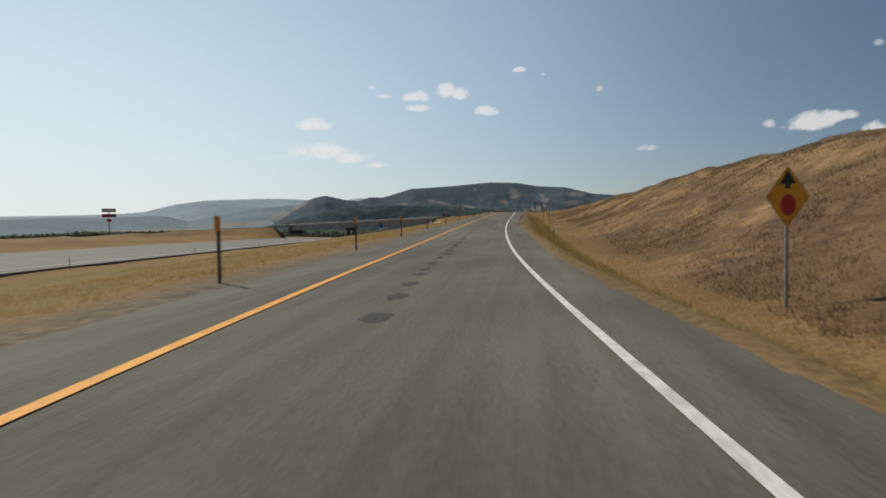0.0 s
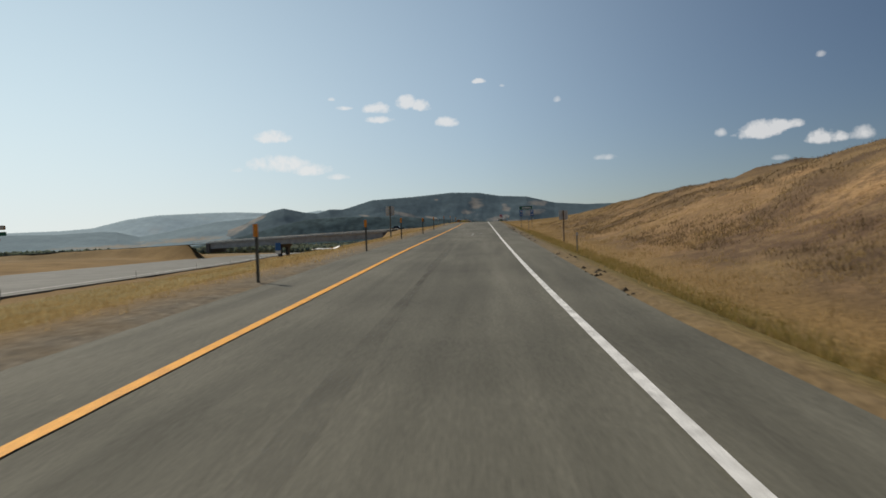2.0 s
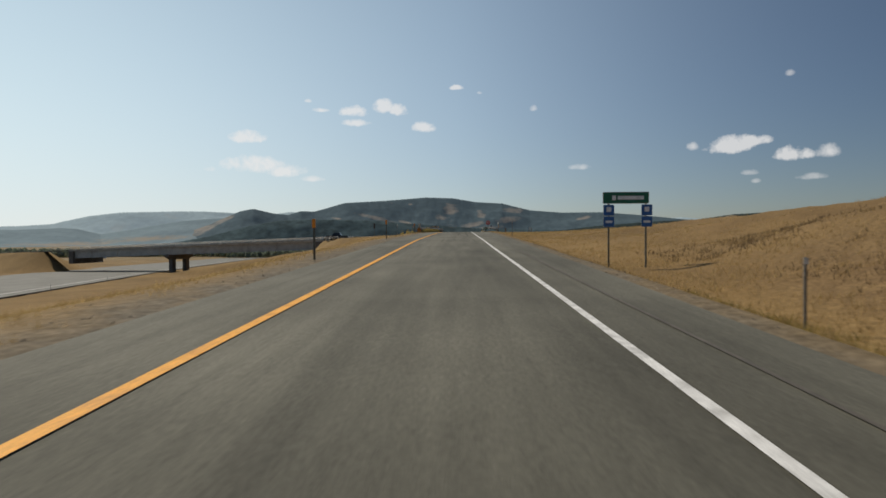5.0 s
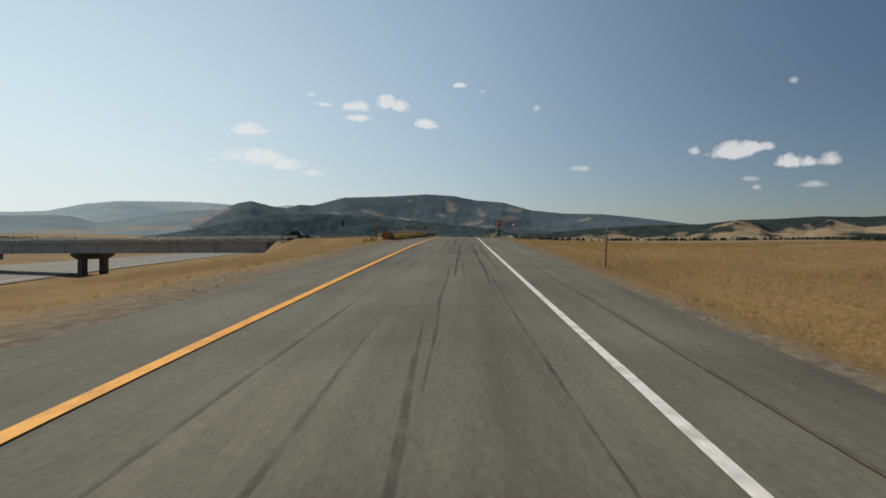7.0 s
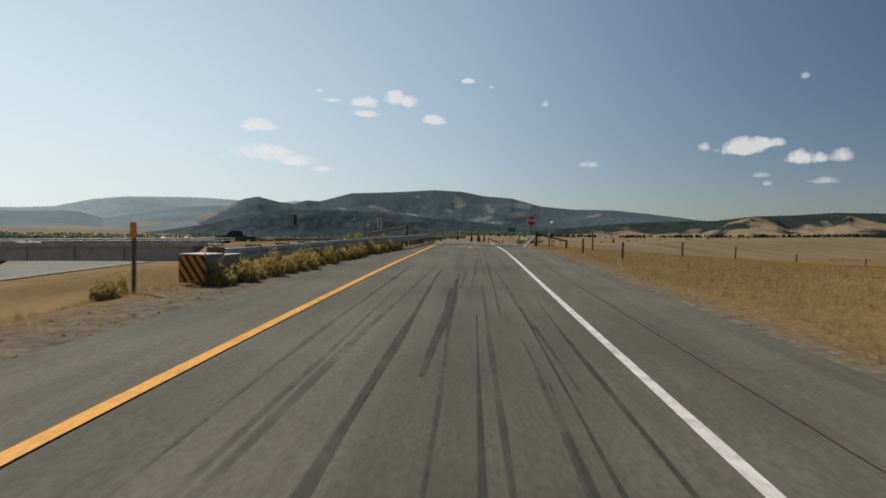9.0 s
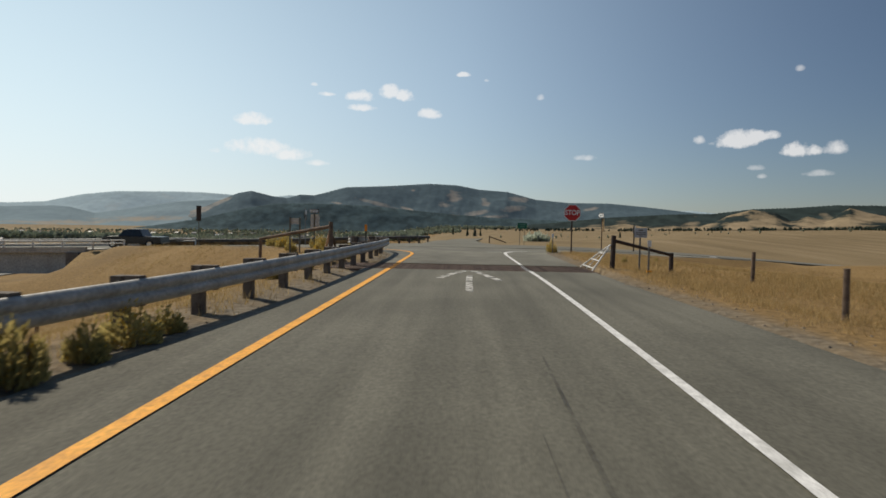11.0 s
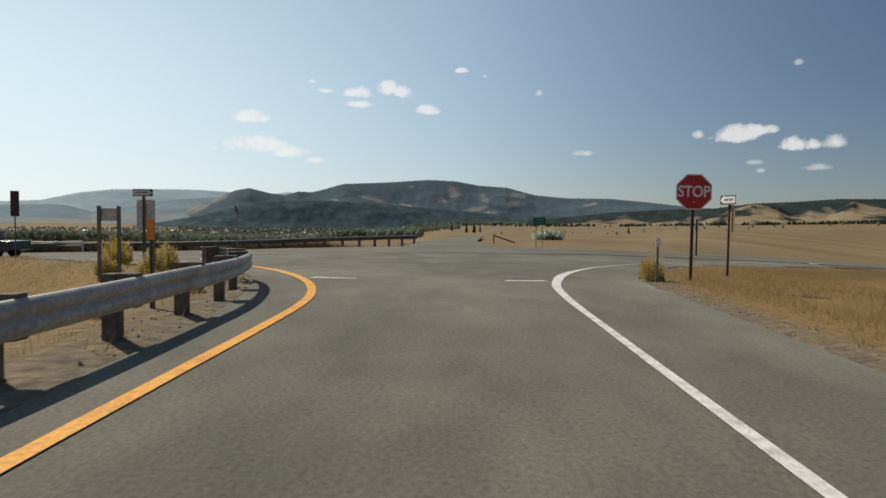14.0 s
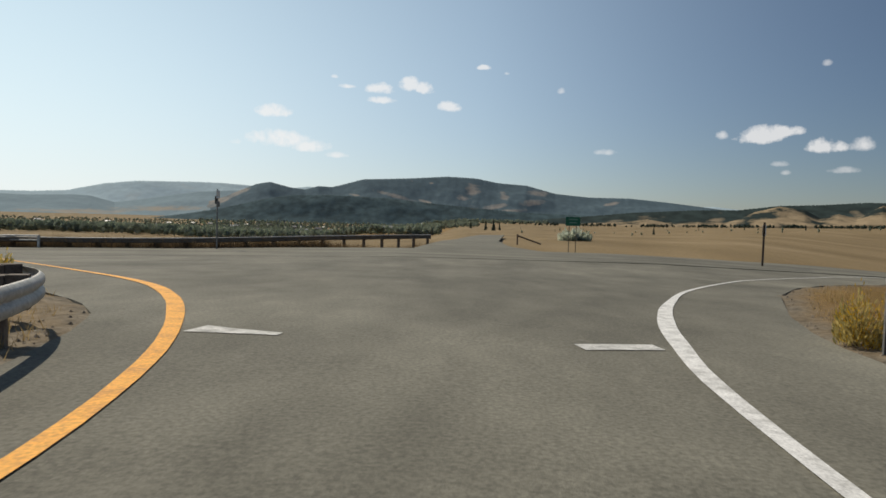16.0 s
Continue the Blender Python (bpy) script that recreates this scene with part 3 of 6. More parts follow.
# tyre marks: offset from the lane's middle, start, length, width, drift, and whether it is a strong one
MARKS = [(0.5, -82, 30, 0.10, 0.1, 1), (1.3, -84, 33, 0.12, 0.05, 1), (1.72, -80, 30, 0.10, 0.0, 1), (-0.3, -70, 28, 0.12, -0.1, 1), (-0.95, -66, 28, 0.1, 0.3, 0), (0.1, -56, 12, 0.16, 0.05, 1)]
rm = random.Random(8)
for k in range(22):
    MARKS.append((rm.choice((-1.3, -0.8, -0.3, 0.4, 0.9, 1.4)) + rm.uniform(-0.25, 0.25), rm.uniform(-104, -40), rm.uniform(8, 26), rm.uniform(0.05, 0.10), rm.uniform(-0.25, 0.25), 0))
for o, y0, ln, w, dr, strong in MARKS:
    ln = min(ln, -17.5 - y0)
    wb = rm.uniform(0, 50)
    painted("skid_mark", [(road_x(y0 + ln * k / 8) + o + dr * k / 8 + 0.05 * noise.noise((wb, k * 0.5, 0)), y0 + ln * k / 8) for k in range(9)],
            lambda u, w=w, wb=wb: w * (0.3 + 0.7 * math.sin(math.pi * min(1, u * 1.05))) * (0.8 + 0.6 * noise.noise((wb, u * 9, 1))), SKID_DARK if strong else SKID, "dark tyre mark along the lane")
def blot(x0, y0, ln, wd, material, label):
    """A flat patch with an uneven outline."""
    ring = []
    for k in range(28):
        t = math.tau * k / 28
        r = 1 + 0.35 * noise.noise((math.cos(t) * 1.6 + x0 * 7, math.sin(t) * 1.6 + y0 * 3, 1))
        x, y = x0 + wd / 2 * r * math.cos(t), y0 + ln / 2 * r * math.sin(t)
        ring.append((x, y, road_top(x, y) + 0.009))
    mid = [(x0 + 0.6 * (x - x0), y0 + 0.6 * (y - y0), z + 0.001) for x, y, z in ring]
    faces = [(k, (k + 1) % 28, 28 + (k + 1) % 28, 28 + k) for k in range(28)] + [tuple(range(28, 56))]
    return tagged(mesh_ob("tar_patch", ring + mid, faces, material), label, "road marking", kind="structure")


for x0, y0, ln, wd in ((1.07, -252.8, 0.85, 0.40), (0.92, -250.6, 0.8, 0.36), (0.77, -248.6, 0.8, 0.36), (0.62, -246.4, 0.7, 0.32), (0.52, -245.0, 0.7, 0.28), (0.40, -242.8, 0.9, 0.28), (0.3, -240.4, 1.2, 0.2),
                       (0.32, -238.3, 0.7, 0.36), (0.19, -236.4, 0.7, 0.34), (0.11, -234.3, 0.7, 0.3), (0.0, -232.3, 0.9, 0.26), (-0.1, -229.8, 2.2, 0.2), (-0.21, -226.6, 0.6, 0.3), (-0.23, -225.5, 0.7, 0.32), (-0.38, -223.9, 0.6, 0.3)):
    blot(x0, y0, ln, wd, TAR, "dark oily blot on the asphalt")
# worn wheel track left of the middle
for y0, ln in ((-246, 26), (-222, 30), (-196, 24)):
    painted("wheel_track", [(road_x(y0 + ln * k / 8) - 0.35, y0 + ln * k / 8) for k in range(9)], lambda u: 0.3 * math.sin(math.pi * min(0.97, max(0.03, u))) ** 0.6, FAINT, "faint dark wheel track along the lane")
# seam along the wide shoulder
painted("shoulder_seam", [(road_x(y) + 3.0 + 0.05 * noise.noise((y * 0.1, 0, 0)), y) for y in np.arange(-170, -34, 6.0)], 0.06, SEAM, "dark tar seam along the shoulder")

# ---- cattle grid ----
def cattle_grid():
    xl, xr = -4.2, 4.15
    pit = []
    bm = bmesh.new()
    add_box(bm, xr - xl, CATTLE_Y1 - CATTLE_Y0, 0.06, Matrix.Translation(((xl + xr) / 2, (CATTLE_Y0 + CATTLE_Y1) / 2, -0.75)))
    tagged(part("cattle_pit_floor", bm, PIT), "dark earth floor below the cattle grid", "pit", kind="structure")
    grid = empty("cattle_grid", (xl + xr) / 2, (CATTLE_Y0 + CATTLE_Y1) / 2, -0.7)
    tagged(grid, "steel cattle grid with parallel bars across the ramp", "cattle grid")
    n = 16
    me = None
    for k in range(n):
        yy = -1.38 + 2.76 * k / (n - 1)
        if me is None:
            bm = bmesh.new()
            add_box(bm, xr - xl - 0.02, 0.058, 0.13, Matrix.Translation((0, 0, 0.555)), 0.012)
            bar = part("bar", bm, RUST, grid)
            me = bar.data
        else:
            bar = new("bar", me)
            bar.parent = grid
        bar.location = (0, yy, 0)
    for xx in (-3.0, -1.0, 1.0, 3.0):
        bm = bmesh.new()
        add_box(bm, 0.12, 2.8, 0.55, Matrix.Translation((xx, 0, 0.03)))
        part("beam", bm, RUST, grid)
    # paint carried over the bars
    for k in range(n):
        yy = (CATTLE_Y0 + CATTLE_Y1) / 2 - 1.38 + 2.76 * k / (n - 1)
        for x0, m_, w_ in ((-2.25, YELLOW, 0.15), (2.02, WHITE, 0.14)):
            bm = bmesh.new()
            add_box(bm, w_, 0.05, 0.002, Matrix.Translation((x0 - (xl + xr) / 2, yy - (CATTLE_Y0 + CATTLE_Y1) / 2, 0.686)))
            part("paint_stripe", bm, m_, grid)


cattle_grid()

# ---- mountains ----
def hill_mat(name, dark, tan, amount, scale, contrast=0.18, clearings=()):
    """Pine forest with bare grassy or rocky patches; clearings: azimuth, elevation, half width, half height, slant."""
    M = bpy.data.materials.new(name)
    M.use_nodes = True
    nt = M.node_tree
    N, L = nt.nodes.new, nt.links.new
    b = nt.nodes["Principled BSDF"]
    b.inputs["Roughness"].default_value, b.inputs["Specular IOR Level"].default_value = 1.0, 0.05
    co, mp = N("ShaderNodeTexCoord"), N("ShaderNodeMapping")
    mp.inputs["Scale"].default_value = (1, 0.6, 1.6)
    L(co.outputs["Object"], mp.inputs["Vector"])
    n1, n2, n3 = N("ShaderNodeTexNoise"), N("ShaderNodeTexNoise"), N("ShaderNodeTexNoise")
    for n, sc, de in ((n1, scale, 7), (n2, 0.03, 3), (n3, scale * 5, 6)):
        n.inputs["Scale"].default_value, n.inputs["Detail"].default_value = sc, de
        L(mp.outputs[0], n.inputs["Vector"])
    n1.inputs["Roughness"].default_value = 0.62
    r1 = N("ShaderNodeValToRGB")
    e = r1.color_ramp.elements
    e[0].position, e[0].color = amount - 0.03, (0, 0, 0, 1)
    e[1].position, e[1].color = amount + 0.05, (1, 1, 1, 1)
    L(n1.outputs["Fac"], r1.inputs["Fac"])
    bare = r1.outputs[0]

    def m(op, a, b=None, clamp=False):
        q = N("ShaderNodeMath")
        q.operation, q.use_clamp = op, clamp
        for i, v in enumerate((a, b)):
            if isinstance(v, (int, float)):
                q.inputs[i].default_value = v
            elif v is not None:
                L(v, q.inputs[i])
        return q.outputs[0]

    if clearings:
        sep, wob = N("ShaderNodeSeparateXYZ"), N("ShaderNodeTexNoise")
        wob.inputs["Scale"].default_value, wob.inputs["Detail"].default_value, wob.inputs["Roughness"].default_value = 0.012, 7, 0.65
        L(co.outputs["Object"], sep.inputs[0])
        L(co.outputs["Object"], wob.inputs["Vector"])
        far = m("POWER", m("ADD", m("MULTIPLY", sep.outputs[0], sep.outputs[0]), m("MULTIPLY", sep.outputs[1], sep.outputs[1])), 0.5)
        az = m("MULTIPLY", m("ARCTAN2", sep.outputs[0], sep.outputs[1]), 57.2958)
        el = m("MULTIPLY", m("ARCTAN2", sep.outputs[2], far), 57.2958)
        ragged = m("MULTIPLY", m("SUBTRACT", wob.outputs["Fac"], 0.5), 5.0)
        for a, e_, w, h, slant in clearings:
            dx = m("SUBTRACT", az, a)
            dy = m("SUBTRACT", m("SUBTRACT", el, e_), m("MULTIPLY", dx, slant))
            dx, dy = m("DIVIDE", dx, w), m("DIVIDE", dy, h)
            r2_ = m("ADD", m("MULTIPLY", dx, dx), m("MULTIPLY", dy, dy))
            bare = m("MAXIMUM", bare, m("MULTIPLY", m("ADD", m("SUBTRACT", 1.0, r2_), ragged), 0.75, True))
    r2 = N("ShaderNodeValToRGB")
    e = r2.color_ramp.elements
    e[0].position, e[0].color = 0.35, (*[c * (1 - contrast) for c in dark], 1)
    e[1].position, e[1].color = 0.68, (*[c * (1 + contrast) for c in dark], 1)
    L(n2.outputs["Fac"], r2.inputs["Fac"])
    r3 = N("ShaderNodeValToRGB")
    e = r3.color_ramp.elements
    e[0].position, e[0].color = 0.35, (*[c * (1 - contrast) for c in tan], 1)
    e[1].position, e[1].color = 0.65, (*[c * (1 + contrast * 0.7) for c in tan], 1)
    L(n3.outputs["Fac"], r3.inputs["Fac"])
    mx = N("ShaderNodeMix")
    mx.data_type = "RGBA"
    L(bare, mx.inputs[0])
    L(r2.outputs[0], mx.inputs[6])
    L(r3.outputs[0], mx.inputs[7])
    L(mx.outputs[2], b.inputs["Base Color"])
    return M


# distance haze is put into the pale blue base colours of both ranges
FAR_HAZE = hill_mat("hazed_distant_range", (0.40, 0.50, 0.54), (0.43, 0.50, 0.52), 0.60, 0.004, 0.06)
MID_HAZE = hill_mat("hazed_middle_range", (0.21, 0.275, 0.305), (0.33, 0.30, 0.25), 0.72, 0.004, 0.06, ((-32.78, -0.44, 4.17, 0.21, 0.02), (-27.01, -0.05, 4.63, 0.23, 0.05)))
# blue-grey cast of haze painted into the forest's own colour
MOUNTAIN = hill_mat("hazed_forest_mountain", (0.094, 0.134, 0.156), (0.29, 0.268, 0.24), 0.70, 0.0046, 0.1, (
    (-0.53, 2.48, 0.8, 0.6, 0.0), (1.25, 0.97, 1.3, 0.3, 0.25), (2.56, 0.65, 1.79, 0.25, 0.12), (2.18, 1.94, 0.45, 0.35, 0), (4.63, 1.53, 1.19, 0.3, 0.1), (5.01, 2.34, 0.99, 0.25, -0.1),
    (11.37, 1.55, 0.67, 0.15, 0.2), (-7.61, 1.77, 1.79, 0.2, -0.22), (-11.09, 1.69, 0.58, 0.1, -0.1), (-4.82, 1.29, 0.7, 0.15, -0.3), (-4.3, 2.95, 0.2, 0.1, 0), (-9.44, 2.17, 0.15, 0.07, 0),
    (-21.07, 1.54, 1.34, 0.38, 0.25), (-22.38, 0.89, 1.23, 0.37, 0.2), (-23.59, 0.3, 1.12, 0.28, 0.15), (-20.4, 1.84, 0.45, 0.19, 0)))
# nearer pines, darker, with a bluish haze cast in the base colour
FOOT = hill_mat("hazed_pine_foothill", (0.062, 0.094, 0.103), (0.19, 0.18, 0.16), 0.70, 0.006, 0.28)
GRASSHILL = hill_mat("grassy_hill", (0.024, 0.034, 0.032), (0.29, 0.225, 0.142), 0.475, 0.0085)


def ridge(name, dist, depth, table, base, material, label, seed, rough=0.12, jag=0.0):
    """A range of hills: a crest at dist metres with the given elevations by azimuth, falling towards the valley and behind."""
    a0, a1 = table[0][0], table[-1][0]
    n, k = int((a1 - a0) * 12) + 1, 30
    verts = []
    for i in range(n):
        az = a0 + (a1 - a0) * i / (n - 1)
        el = lerp(az, table)
        teeth = dist * math.tan(radians(1.0)) * (jag * noise.noise((az * 9, seed, 0)) + jag * 0.6 * noise.noise((az * 23, seed, 4)))
        top = dist * math.tan(radians(el))
        be = lerp(az, base) if isinstance(base, list) else base
        for j in range(k + 1):
            f = min(1, j / (k - 2))
            d = dist - depth * (1 - f) if j <= k - 2 else dist + depth * 0.15 * (j - k + 2)
            low = d * math.tan(radians(be))
            x_, y_ = d * math.sin(radians(az)), d * math.cos(radians(az))
            g = noise.fractal((x_ * 0.0024 + y_ * 0.0011 + seed, y_ * 0.0026 - x_ * 0.0008, seed), 0.9, 2.1, 5) * rough * 3.2 * f * (1.0 - f)
            z = low + (top - low) * (f ** 1.1 + g) if j <= k - 2 else top * (1 - 0.1 * (j - k + 2))
            z += teeth * f ** 12
            verts.append((d * math.sin(radians(az)), d * math.cos(radians(az)), low - 40 if j == 0 else z))
    faces = [(i * (k + 1) + j, (i + 1) * (k + 1) + j, (i + 1) * (k + 1) + j + 1, i * (k + 1) + j + 1) for i in range(n - 1) for j in range(k)]
    return tagged(mesh_ob(name, verts, faces, material, smooth=True), label, "mountain", kind="structure")


ridge("backdrop_far_range", 4600, 700, [(-75, 0.7), (-50, 0.8), (-40, 0.9), (-35.6, 0.99), (-33.5, 1.15), (-30.9, 1.81), (-28.6, 2.12), (-24, 2.26), (-22, 2.25), (-17, 2.0), (-15, 2.25), (-13, 2.0), (-10, 1.6), (14, 1.4), (18, 1.45), (19.7, 1.5), (21.5, 1.3), (24, 1.0)], -1.0, FAR_HAZE, "hazy blue distant mountain range", 1, 0.12, 0.05)
ridge("backdrop_blue_hill", 4200, 900, [(-75, 0.2), (-46, 0.5), (-40, 0.75), (-36, 0.7), (-33, 0.85), (-31.9, 0.8), (-30.2, 0.35), (-28.3, 0.66), (-26.2, 1.06), (-24, 1.45), (-22, 1.62), (-20.5, 1.72), (-18, 1.3), (-14, 0.8)], -1.2, MID_HAZE, "bluish wooded hills in the haze", 3, 0.12, 0.02)
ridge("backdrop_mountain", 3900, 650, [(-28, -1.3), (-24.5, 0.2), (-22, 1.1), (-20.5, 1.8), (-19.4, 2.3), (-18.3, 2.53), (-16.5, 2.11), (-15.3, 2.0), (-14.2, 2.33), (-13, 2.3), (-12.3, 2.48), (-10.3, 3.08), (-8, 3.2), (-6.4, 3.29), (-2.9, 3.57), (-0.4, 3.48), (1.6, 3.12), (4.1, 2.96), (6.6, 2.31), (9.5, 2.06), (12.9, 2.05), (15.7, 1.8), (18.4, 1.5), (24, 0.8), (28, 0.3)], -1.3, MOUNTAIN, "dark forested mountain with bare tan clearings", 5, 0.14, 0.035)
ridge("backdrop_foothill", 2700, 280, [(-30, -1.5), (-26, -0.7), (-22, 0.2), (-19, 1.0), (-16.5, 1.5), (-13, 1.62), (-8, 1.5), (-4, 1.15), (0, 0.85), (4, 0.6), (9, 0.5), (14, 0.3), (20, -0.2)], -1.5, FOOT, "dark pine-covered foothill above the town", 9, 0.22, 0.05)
PINES = hill_mat("pine_ridge", (0.034, 0.048, 0.046), (0.25, 0.2, 0.135), 0.66, 0.008, 0.25, ((14.76, 0.5, 1.3, 0.22, 0.05), (19.66, 0.3, 0.9, 0.3, 0.2), (11.8, 0.1, 1.0, 0.15, 0.1), (29.6, 1.15, 0.5, 0.3, -0.3)))
ridge("backdrop_pine_ridge", 2150, 170, [(1, -0.8), (4, -0.2), (6, 0.1), (10, 0.5), (13, 0.85), (18, 1.2), (21.5, 1.31), (24.4, 1.71), (27.2, 1.82), (30.2, 2.05), (33.3, 2.01), (40, 2.4), (55, 2.3), (75, 1.5)], [(1, -0.8), (13, -0.6), (22, -0.1), (33, 0.5), (75, 0.6)], PINES, "dark pine-covered ridge behind grassy hills", 19, 0.12, 0.07)
ridge("backdrop_grass_hill", 1900, 170, [(2, -0.8), (8, -0.35), (10, -0.1), (12.5, 0.05), (14.5, 0.35), (16, 0.1), (18.5, 0.45), (20.5, 0.25), (21.6, 0.6), (22.6, 1.15), (24.4, 1.66), (26.2, 1.4), (27.2, 0.85), (28.4, 1.15), (29.6, 0.9), (30.3, 1.35), (31.2, 1.85), (32.3, 1.5), (33.6, 1.2), (36, 1.6), (40, 1.9), (46, 1.4), (55, 1.9), (75, 1.2)], [(2, -0.85), (13, -0.6), (22, -0.1), (33, 0.5), (75, 0.6)], GRASSHILL, "low rounded tan grassy hills with dark pine patches", 13, 0.08, 0.03)

# ---- more materials ----
def flat(name, base, rough=0.6, metal=0.0, bump=0.0, scale=3.0):
    return mat(name, base, tuple(c * 0.86 for c in base), scale, rough, bump, 60, metal=metal, light=tuple(min(1, c * 1.08) for c in base))


RED = flat("sign_red", (0.50, 0.022, 0.02), 0.45)
SIGN_WHITE = flat("sign_white", (0.78, 0.78, 0.76), 0.45)
SIGN_BLACK = flat("sign_black", (0.025, 0.025, 0.025), 0.5)
SIGN_YELLOW = flat("sign_yellow", (0.84, 0.36, 0.015), 0.45)
SIGN_GREEN = flat("sign_green", (0.012, 0.13, 0.07), 0.45)
SIGN_BLUE = flat("sign_blue", (0.03, 0.13, 0.36), 0.45)
ORANGE = flat("orange_reflector", (0.85, 0.27, 0.015), 0.4)
ALU = mat("aluminium_sign_back", (0.62, 0.59, 0.53), (0.55, 0.52, 0.46), 2, 0.6, light=(0.68, 0.65, 0.59), fine=9)
TAN_BACK = mat("weathered_sign_back", (0.42, 0.29, 0.15), (0.33, 0.22, 0.11), 4, 0.8)
BROWN_POST = mat("brown_steel_post", (0.075, 0.045, 0.035), (0.05, 0.03, 0.025), 6, 0.6, 0.2, 40, metal=0.2)
GREY_POST = mat("grey_steel_post", (0.22, 0.215, 0.205), (0.165, 0.16, 0.15), 6, 0.5, 0.1, 40, metal=0.5)
GREEN_POST = mat("dull_post", (0.17, 0.165, 0.13), (0.12, 0.115, 0.09), 6, 0.7)
PALE_WOOD = mat("pale_board", (0.52, 0.36, 0.27), (0.38, 0.27, 0.2), 6, 0.85)
WHITE_TUBE = mat("white_painted_tube", (0.74, 0.73, 0.69), (0.5, 0.47, 0.42), 9, 0.5)
DARK_WOOD = mat("dark_creosoted_wood", (0.072, 0.052, 0.042), (0.04, 0.03, 0.025), 8, 0.9, 0.6, 40)
RAIL_WOOD = mat("weathered_rail_post", (0.15, 0.122, 0.098), (0.085, 0.068, 0.055), 6, 0.9, 0.5, 40)
GIRDER = mat("grey_painted_girder", (0.38, 0.37, 0.34), (0.31, 0.3, 0.275), 0.6, 0.6, 0.1, 10)
PIER = mat("pier_concrete", (0.15, 0.13, 0.11), (0.10, 0.09, 0.08), 0.5, 0.9, 0.3, 8)
PLASTIC = mat("white_plastic_sheet", (0.75, 0.74, 0.70), (0.55, 0.54, 0.5), 3, 0.45)
PAINT_TRUCK = mat("black_car_paint", (0.012, 0.012, 0.014), (0.01, 0.01, 0.011), 3, 0.25, spec=0.6)
TYRE = mat("tyre_rubber", (0.02, 0.02, 0.02), (0.014, 0.014, 0.014), 8, 0.85)
CHROME = flat("bright_metal", (0.62, 0.62, 0.62), 0.25, 0.9)
WINDOW = flat("dark_car_glass", (0.02, 0.025, 0.03), 0.08)


def leafy(name, dark, light, rough=0.9, thin=0.0):
    """Foliage whose clumps differ one from another."""
    M = bpy.data.materials.new(name)
    M.use_nodes = True
    nt = M.node_tree
    N, L = nt.nodes.new, nt.links.new
    b = nt.nodes["Principled BSDF"]
    b.inputs["Roughness"].default_value, b.inputs["Specular IOR Level"].default_value = rough, 0.15
    geo, r = N("ShaderNodeNewGeometry"), N("ShaderNodeValToRGB")
    e = r.color_ramp.elements
    e[0].position, e[0].color = 0.0, (*dark, 1)
    e[1].position, e[1].color = 1.0, (*light, 1)
    L(geo.outputs["Random Per Island"], r.inputs["Fac"])
    L(r.outputs[0], b.inputs["Base Color"])
    if thin:
        tl, mx = N("ShaderNodeBsdfTranslucent"), N("ShaderNodeMixShader")
        mx.inputs[0].default_value = thin
        L(r.outputs[0], tl.inputs["Color"])
        L(b.outputs[0], mx.inputs[1])
        L(tl.outputs[0], mx.inputs[2])
        L(mx.outputs[0], nt.nodes["Material Output"].inputs["Surface"])
    return M


STRAW = leafy("dry_straw", (0.30, 0.205, 0.082), (0.61, 0.44, 0.21), thin=0.45)
FIELD = leafy("field_straw", (0.26, 0.182, 0.078), (0.48, 0.35, 0.16), thin=0.5)
SAGE = leafy("grey_brown_brush", (0.165, 0.118, 0.07), (0.29, 0.205, 0.11), thin=0.35)
RABBIT = leafy("yellow_rabbitbrush", (0.30, 0.255, 0.10), (0.58, 0.46, 0.17), thin=0.5)
BLOOM = leafy("yellow_bloom", (0.55, 0.33, 0.03), (0.75, 0.48, 0.05), thin=0.35)
VERGE = leafy("green_gold_verge", (0.20, 0.17, 0.05), (0.42, 0.30, 0.10), thin=0.4)
# haze over the valley is put into this pale grey-green leaf colour
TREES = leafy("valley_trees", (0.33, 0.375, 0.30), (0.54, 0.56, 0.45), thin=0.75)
PINE = leafy("dark_pine", (0.026, 0.04, 0.03), (0.06, 0.078, 0.055), thin=0.2)


def gz(x, y):
    return float(on_sheet(x, y))


# ---- signs ----
def outline(shape, w, h):
    if shape == "octagon":
        r = w / 2 / math.cos(math.pi / 8)
        return [(r * math.cos(math.pi / 8 + k * math.pi / 4), r * math.sin(math.pi / 8 + k * math.pi / 4)) for k in range(8)]
    if shape == "diamond":
        pts, c = [], 0.06
        for k in range(4):
            a = math.pi / 2 * k
            d, s = Vector((math.cos(a), math.sin(a))) * w / 2, Vector((-math.sin(a), math.cos(a)))
            p = d * (1 - c)
            k_ = h / w
            pts += [(q.x, q.y * k_) for q in (p - s * c * w / 2, p * 1.03, p + s * c * w / 2)]
        return pts
    if shape == "disc":
        return [(w / 2 * math.cos(k * math.tau / 20), h / 2 * math.sin(k * math.tau / 20)) for k in range(20)]
    if shape == "shield":
        return [(0, -h / 2), (w * 0.3, -h * 0.34), (w / 2, -h * 0.05), (w * 0.44, h * 0.3), (w * 0.36, h / 2), (0, h * 0.42), (-w * 0.36, h / 2), (-w * 0.44, h * 0.3), (-w / 2, -h * 0.05), (-w * 0.3, -h * 0.34)]
    r, pts = min(w, h) * 0.09, []
    for cx, cy, a0 in ((w / 2 - r, h / 2 - r, 0), (-w / 2 + r, h / 2 - r, 90), (-w / 2 + r, -h / 2 + r, 180), (w / 2 - r, -h / 2 + r, 270)):
        pts += [(cx + r * math.cos(radians(a0 + 30 * k)), cy + r * math.sin(radians(a0 + 30 * k))) for k in range(4)]
    return pts


